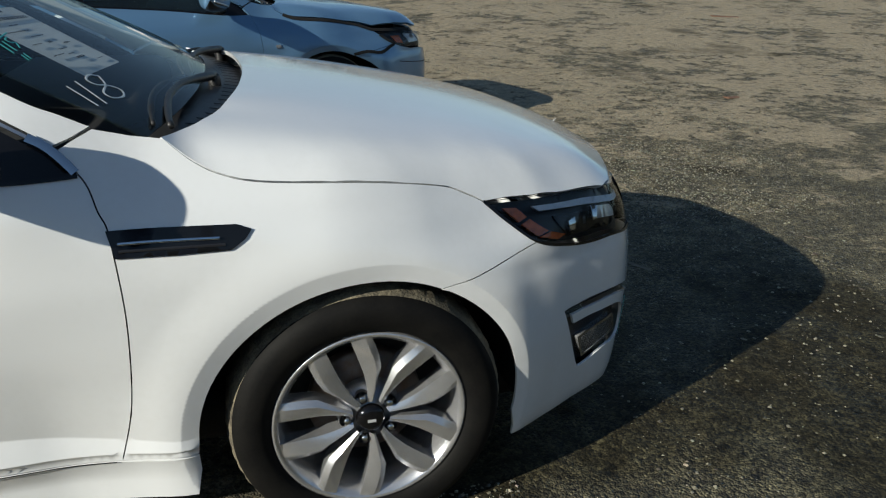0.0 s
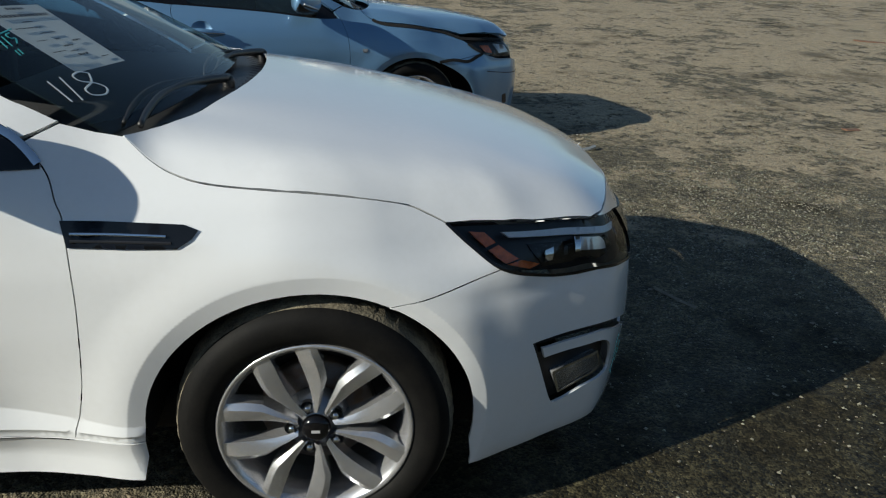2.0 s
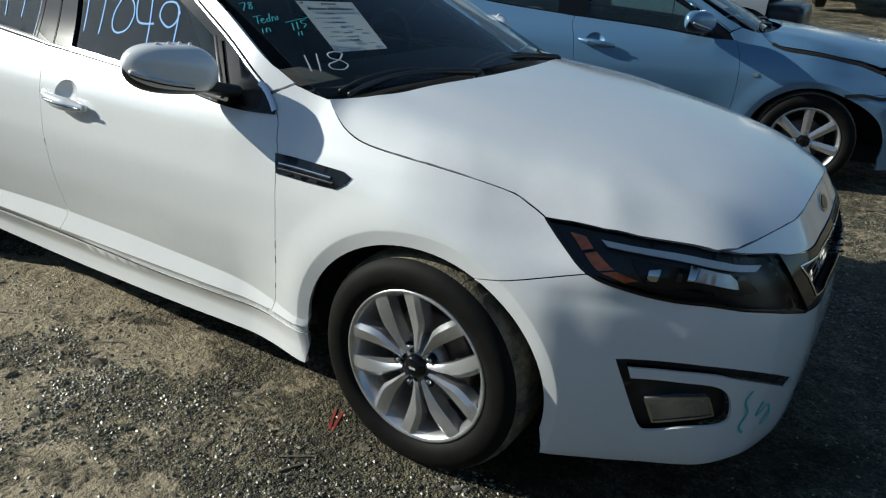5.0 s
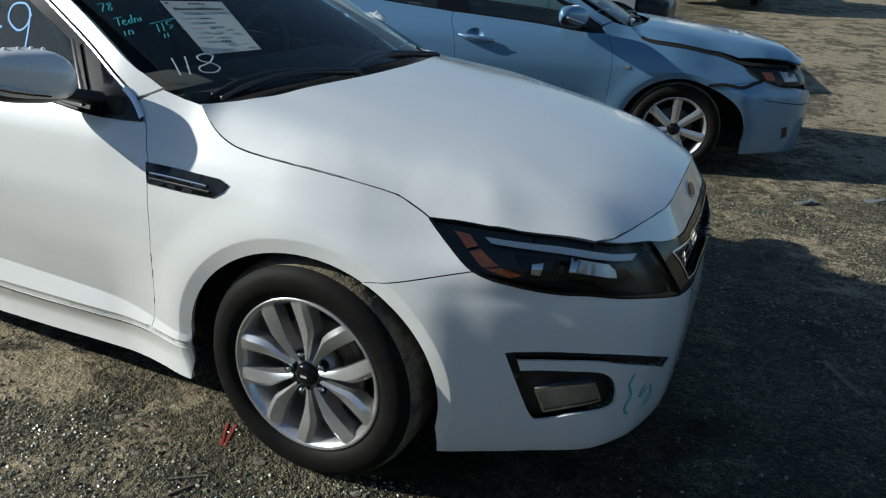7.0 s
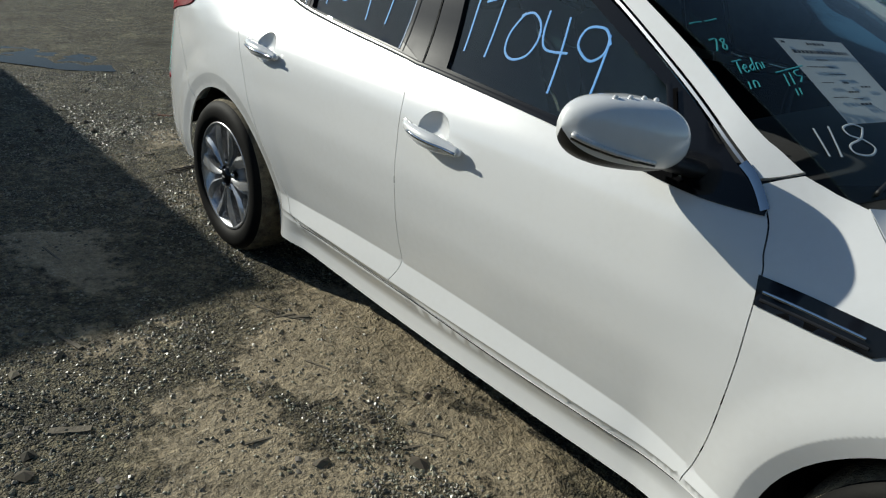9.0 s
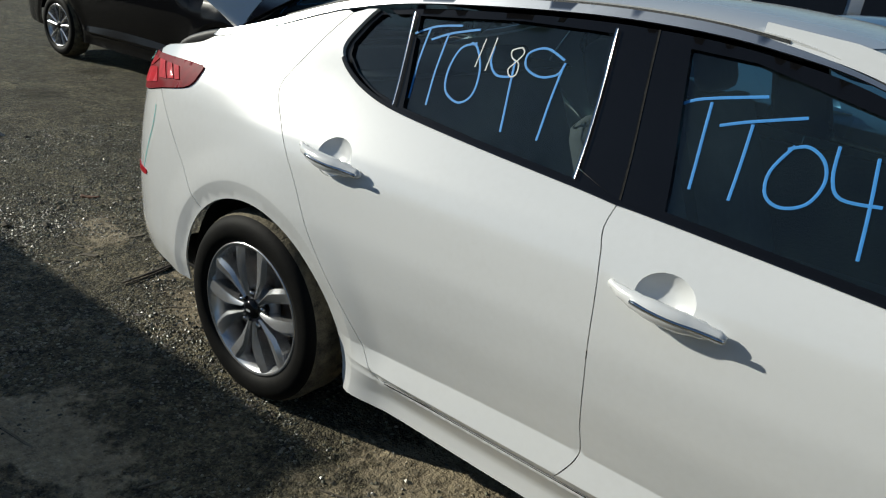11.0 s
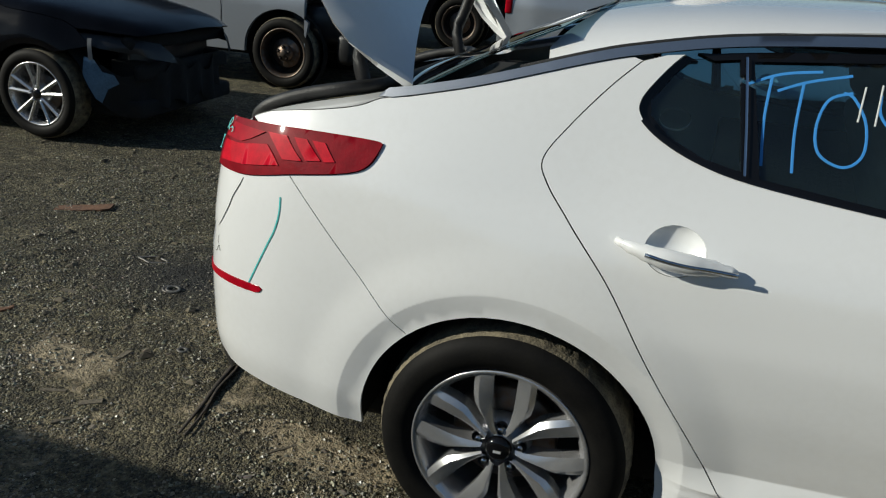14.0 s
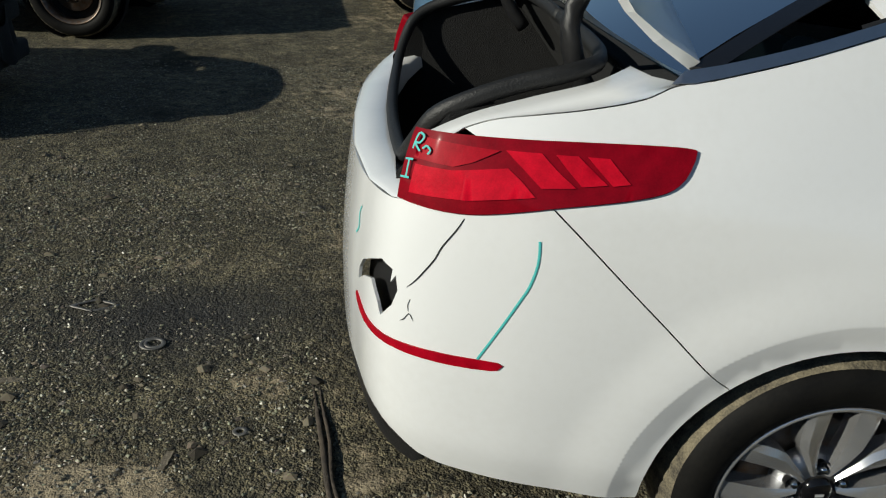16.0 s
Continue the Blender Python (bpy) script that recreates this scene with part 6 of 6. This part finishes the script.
# its lamps are gone and the torn inner liner hangs out beside the wheel
M["pale_blue_plastic"] = material("pale_blue_plastic", (.10, .20, .32), .45, vary=.4, scale=10, bump=.3, bump_scale=40)
box("radiator", (.45, -.55, .28), (.55, .55, .68), "lamp_black", black_car, .02)
spread([(.40, .62), (.47, .60), (.52, .52), (.60, .50), (.63, .44), (.55, .40), (.50, .30), (.46, .33), (.42, .42), (.39, .50)], side, "pale_blue_plastic", "torn_liner", black_car, .006, .004, label="torn pale blue plastic liner")
spread([(.42, .74), (.45, .74), (.46, .60), (.43, .60)], side, "grey_plastic", "bracket", black_car, .006, .004)
both(spread(LAMP_LOW + [(1.10, .64), (1.05, .70)] + R(LAMP_TOP), side, "lamp_black", "empty_lamp_bay", black_car, -.05, 0))
box("bumper_beam", (.62, -.62, .44), (.70, .62, .56), "liner", black_car, .03)
box("lamp_support", (.55, -.66, .66), (.66, .66, .76), "liner", black_car, .03)
for y in (-.52, .52):
    box("crash_strut", (.40, y - .05, .44), (.66, y + .05, .58), "liner", black_car, .02)
# torn edges of the plastic liner hang where the bumper was
def hanging(u, v):
    u, v = np.asarray(u, float), np.asarray(v, float)
    return np.stack((.74 - .30 * np.abs(u)**3 + .03 * np.sin(u * 23) * (1 - v), u * .80, .22 + .36 * v + .04 * np.sin(u * 17)), -1)


sheet("loose_liner", [(-.98, .1), (-.7, -.05), (-.5, .12), (-.2, 0), (.1, .15), (.4, -.02), (.75, .12), (.98, 0), (.95, .75), (.6, .9), (.2, .7), (-.3, .95), (-.7, .75), (-.97, .9)], hanging, "liner", black_car, grid=.06, gap=0, lip=.004, label="torn black plastic liner")


def truck(name, label, category, paint, where, L=5.0, W=.92, H=1.75, hood_l=1.3, tail=0.0, lift=.06, wheels=True, front_torn=False, group=""):
    """A high-built vehicle: lower body with wheel arches, cabin with panes, wheels; front axle at x = 0, facing +x."""
    car = thing(name, label, category, group, at=where)
    wb = L - 1.85

    def flank(s, z):
        s, z = np.asarray(s, float), np.asarray(z, float)
        y = -(W - .03 * step(z, .35, .2) - .05 * step(z, .85, 1.15) - .10 * step(s, .35, .95) - .06 * step(-s, wb + .6, wb + 1.0))
        return np.stack((s, y, z), -1)
    a0 = [(.44 * math.cos(radians(t)), .40 + .42 * math.sin(radians(t))) for t in range(0, 181, 12)]
    belt = 1.08
    front_x = .25 if front_torn else .85
    lower = [(front_x, .45), (front_x, belt - .12), (.0, belt - .03), (-.75, belt), (-wb - 1.0, belt), (-wb - 1.0, .45), (-wb - .44, .42)] + [(a - wb, b) for a, b in reversed(a0)] + [(-wb + .44, .36), (-.44, .36)] + [(a, b) for a, b in reversed(a0)]
    if front_torn:
        lower = [(a, b) for a, b in lower if not (a > .30 and b < .70)]
    both(sheet("body_side", lower, flank, paint, car, grid=.10, gap=0, lip=.05, edge=.06))
    both(ribbon("door_seam", [(-.72, .50), (-.70, .8), (-.74, belt)], .008, flank, "liner", car, .002, 3))
    both(ribbon("door_seam", [(-1.75, .50), (-1.72, .8), (-1.76, belt)], .008, flank, "liner", car, .002, 3))
    both(ribbon("side_moulding", [(-.74, .62), (-1.7, .62)], .05, flank, "grey_plastic", car, .006, 1))
    # hood, cabin and tail as bevelled solids
    box("hood", (-.78, -W + .06, belt - .14), (front_x, W - .06, belt + .03), paint, car, .07)
    bm = bmesh.new()
    bmesh.ops.create_cube(bm, size=1)
    x0, x1 = -wb - .95 + tail, -.45
    for v in bm.verts:
        top = v.co.z > 0
        x = (x1 - (.75 if top else 0)) if v.co.x > 0 else (x0 + (.18 if top else 0))
        v.co = Vector((x, v.co.y * 2 * (W - .06 - (.14 if top else 0)), H if top else belt - .02))
    bmesh.ops.bevel(bm, geom=bm.edges[:], offset=.06, segments=3, affect="EDGES")
    for f in bm.faces:
        f.smooth = True
    part("cabin", bm, paint, car)
    for i in range(3):
        xa, xb = x1 - .55 - i * 1.05, x1 - 1.45 - i * 1.05
        if xb < x0 + .1:
            break

        def glass_side(s, z):
            s, z = np.asarray(s, float), np.asarray(z, float)
            return np.stack((s, -(W - .055 - .14 * (z - belt) / (H - belt)), z), -1)
        both(spread([(xa + (.10 if i == 0 else 0), belt + .06), (xa - (.28 if i == 0 else 0), H - .14), (xb, H - .14), (xb, belt + .06)], glass_side, "gloss_black", "side_window", car, .006, .008))
    if not front_torn:
        box("front_bumper", (.75, -W + .04, .36), (.95, W - .04, .62), "grey_plastic", car, .05)
        for sy in (-1, 1):
            box("headlamp", (.80, sy * (W - .26) - .14, .76), (.885, sy * (W - .26) + .14, .92), "lamp_inner", car, .03)
        box("grille", (.84, -.42, .72), (.88, .42, .92), "lamp_black", car, .02)
        box("windscreen", (-.04, -.62, 0), (.0, .62, .55), "gloss_black", car, .015, turn=pose(x1 + .03, 0, belt + .05, 0, -48, 0))
    else:
        box("engine_bay", (.0, -W + .14, .50), (.62, W - .14, belt - .22), "lamp_black", car, .08)
        box("frame_rail", (.3, -.45, .38), (.95, -.33, .52), "lamp_black", car, .03)
        box("frame_rail", (.3, .33, .38), (.95, .45, .52), "lamp_black", car, .03)
        box("loose_shield", (.55, -.80, .30), (.75, .60, .62), "black_plastic", car, .06)
    box("rear_bumper", (-wb - 1.08, -W + .04, .42), (-wb - .92, W - .04, .66), "grey_plastic", car, .05)
    for sy in (-1, 1):
        box("tail_lamp", (-wb - 1.01, sy * (W - .10) - .06, .78), (-wb - .93, sy * (W - .10) + .06, 1.05), "red", car, .02)
    box("underbody", (-wb - .8, -W + .2, .30), (.2, W - .2, .5), "liner", car, .03)
    if wheels:
        for hx in (0, -wb):
            for sy in (-1, 1):
                w = wheel(hx, sy, 0, .3, parent=car, spokes=0, mats=("brake", "rubber"), y0=W - .01)
                w.scale = (1.12, 1.0, 1.12)
                w.location.z = .372
                v, fcs = lathe([(.0, -.20), (.42, -.20), (.44, -.15), (.44, .0)], 30)
                part("wheel_well", mesh_of("wheel_well", [(hx + x, sy * (W - .06 - y * .8 - .02), .40 + z) for x, y, z in v], fcs), "liner", car)
    return car


truck("silver_pickup", "silver pickup with its front end stripped bare", "pickup", "silver", pose(-6.45, 5.72, .04, 0, 0, 2), front_torn=True)
truck("grey_wagon", "grey wagon with its front end stripped bare", "wagon", "silver", pose(-.75, 7.22, .18, 0, 0, 4), L=4.5, H=1.6, front_torn=True)
wreck = truck("silver_wreck", "silver wrecked van with crumpled tail", "van", "van_white", pose(-.22, 19.2, .70, 0, 0, 90), L=4.6, H=1.8)
truck("white_van", "white van parked far across the yard", "van", "van_white", pose(1.15, 28.0, 1.22, 0, 0, -90), L=4.9, H=1.95)
truck("far_car", "dark grey car parked at the yard's edge", "car", "black", pose(-5.6, 9.4, .24, 0, 0, 6), L=4.6, H=1.5)
truck("far_car", "dusty car parked at the far edge", "car", "van_white", pose(5.6, 36.0, 1.66, 0, 0, 25), L=4.6, H=1.5)
# the crushed tail gate: a sheet folded by hard noise
def crushed(u, v):
    u, v = np.asarray(u, float), np.asarray(v, float)
    n = np.array([noise.noise(Vector((a * 3.0, b * 4.0, 2))) + .5 * abs(noise.noise(Vector((a * 7, b * 8, 5)))) for a, b in zip(np.ravel(u), np.ravel(v))]).reshape(u.shape)
    return np.stack((-3.93 - .20 * n + .25 * (v - .5)**2, u, .42 + .98 * v), -1)


tail_gate = sheet("crumpled_tail", [(-.88, 0), (.88, .06), (.90, .95), (-.90, 1)], crushed, "silver", wreck, grid=.07, gap=0, lip=.02, label="crushed silver tail gate")
for poly in tail_gate.data.polygons:
    poly.use_smooth = False
tail_gate.data.attributes.remove(tail_gate.data.attributes["custom_normal"])
box_van = thing("box_van", "tall plain white box van parked across the yard", "van", at=pose(-6.71, -3.81, .0))
box("cargo_box", (-4.4, -.95, .55), (0, .95, 2.25), "van_white", box_van, .03)
box("cab", (-5.9, -.9, .45), (-4.45, .9, 1.75), "van_white", box_van, .15)
box("chassis", (-5.7, -.5, .30), (-.1, .5, .52), "liner", box_van, .03)
for hx in (-5.1, -1.2):
    for sy in (-1, 1):
        w = wheel(hx, sy, 0, .3, parent=box_van, spokes=0, mats=("brake", "rubber"), y0=.90)
# unseen bank added to close the yard, raised on the -y side to darken reflections and cut sky light
bank = []
for i in range(97):
    t = 2 * math.pi * i / 96
    near = max(0, -math.sin(t))**.7
    r = 75 + 6 * math.sin(3 * t) - 40 * near
    for k, (dr, z) in enumerate(((-6, -1), (0, 2.2 + 4.5 * near), (5, 3.0 + 6.5 * near + .8 * math.sin(11 * t)), (30, 2.0))):
        bank.append((r * math.cos(t) + dr * math.cos(t), 6 + r * math.sin(t) + dr * math.sin(t), z + max(0, .055 * (r * math.sin(t)))))
bf = [(i * 4 + j, i * 4 + j + 1, (i + 1) * 4 + j + 1, (i + 1) * 4 + j) for i in range(96) for j in range(3)]
M["scrub"] = material("scrub_bank", (.06, .065, .035), .95, scale=.6, color2=(.11, .09, .06), bump=.8, bump_scale=3)
tagged(part("bank", mesh_of("bank", bank, bf), "scrub"), "unseen scrubby bank added round the yard to darken reflections", "bank", kind="structure")
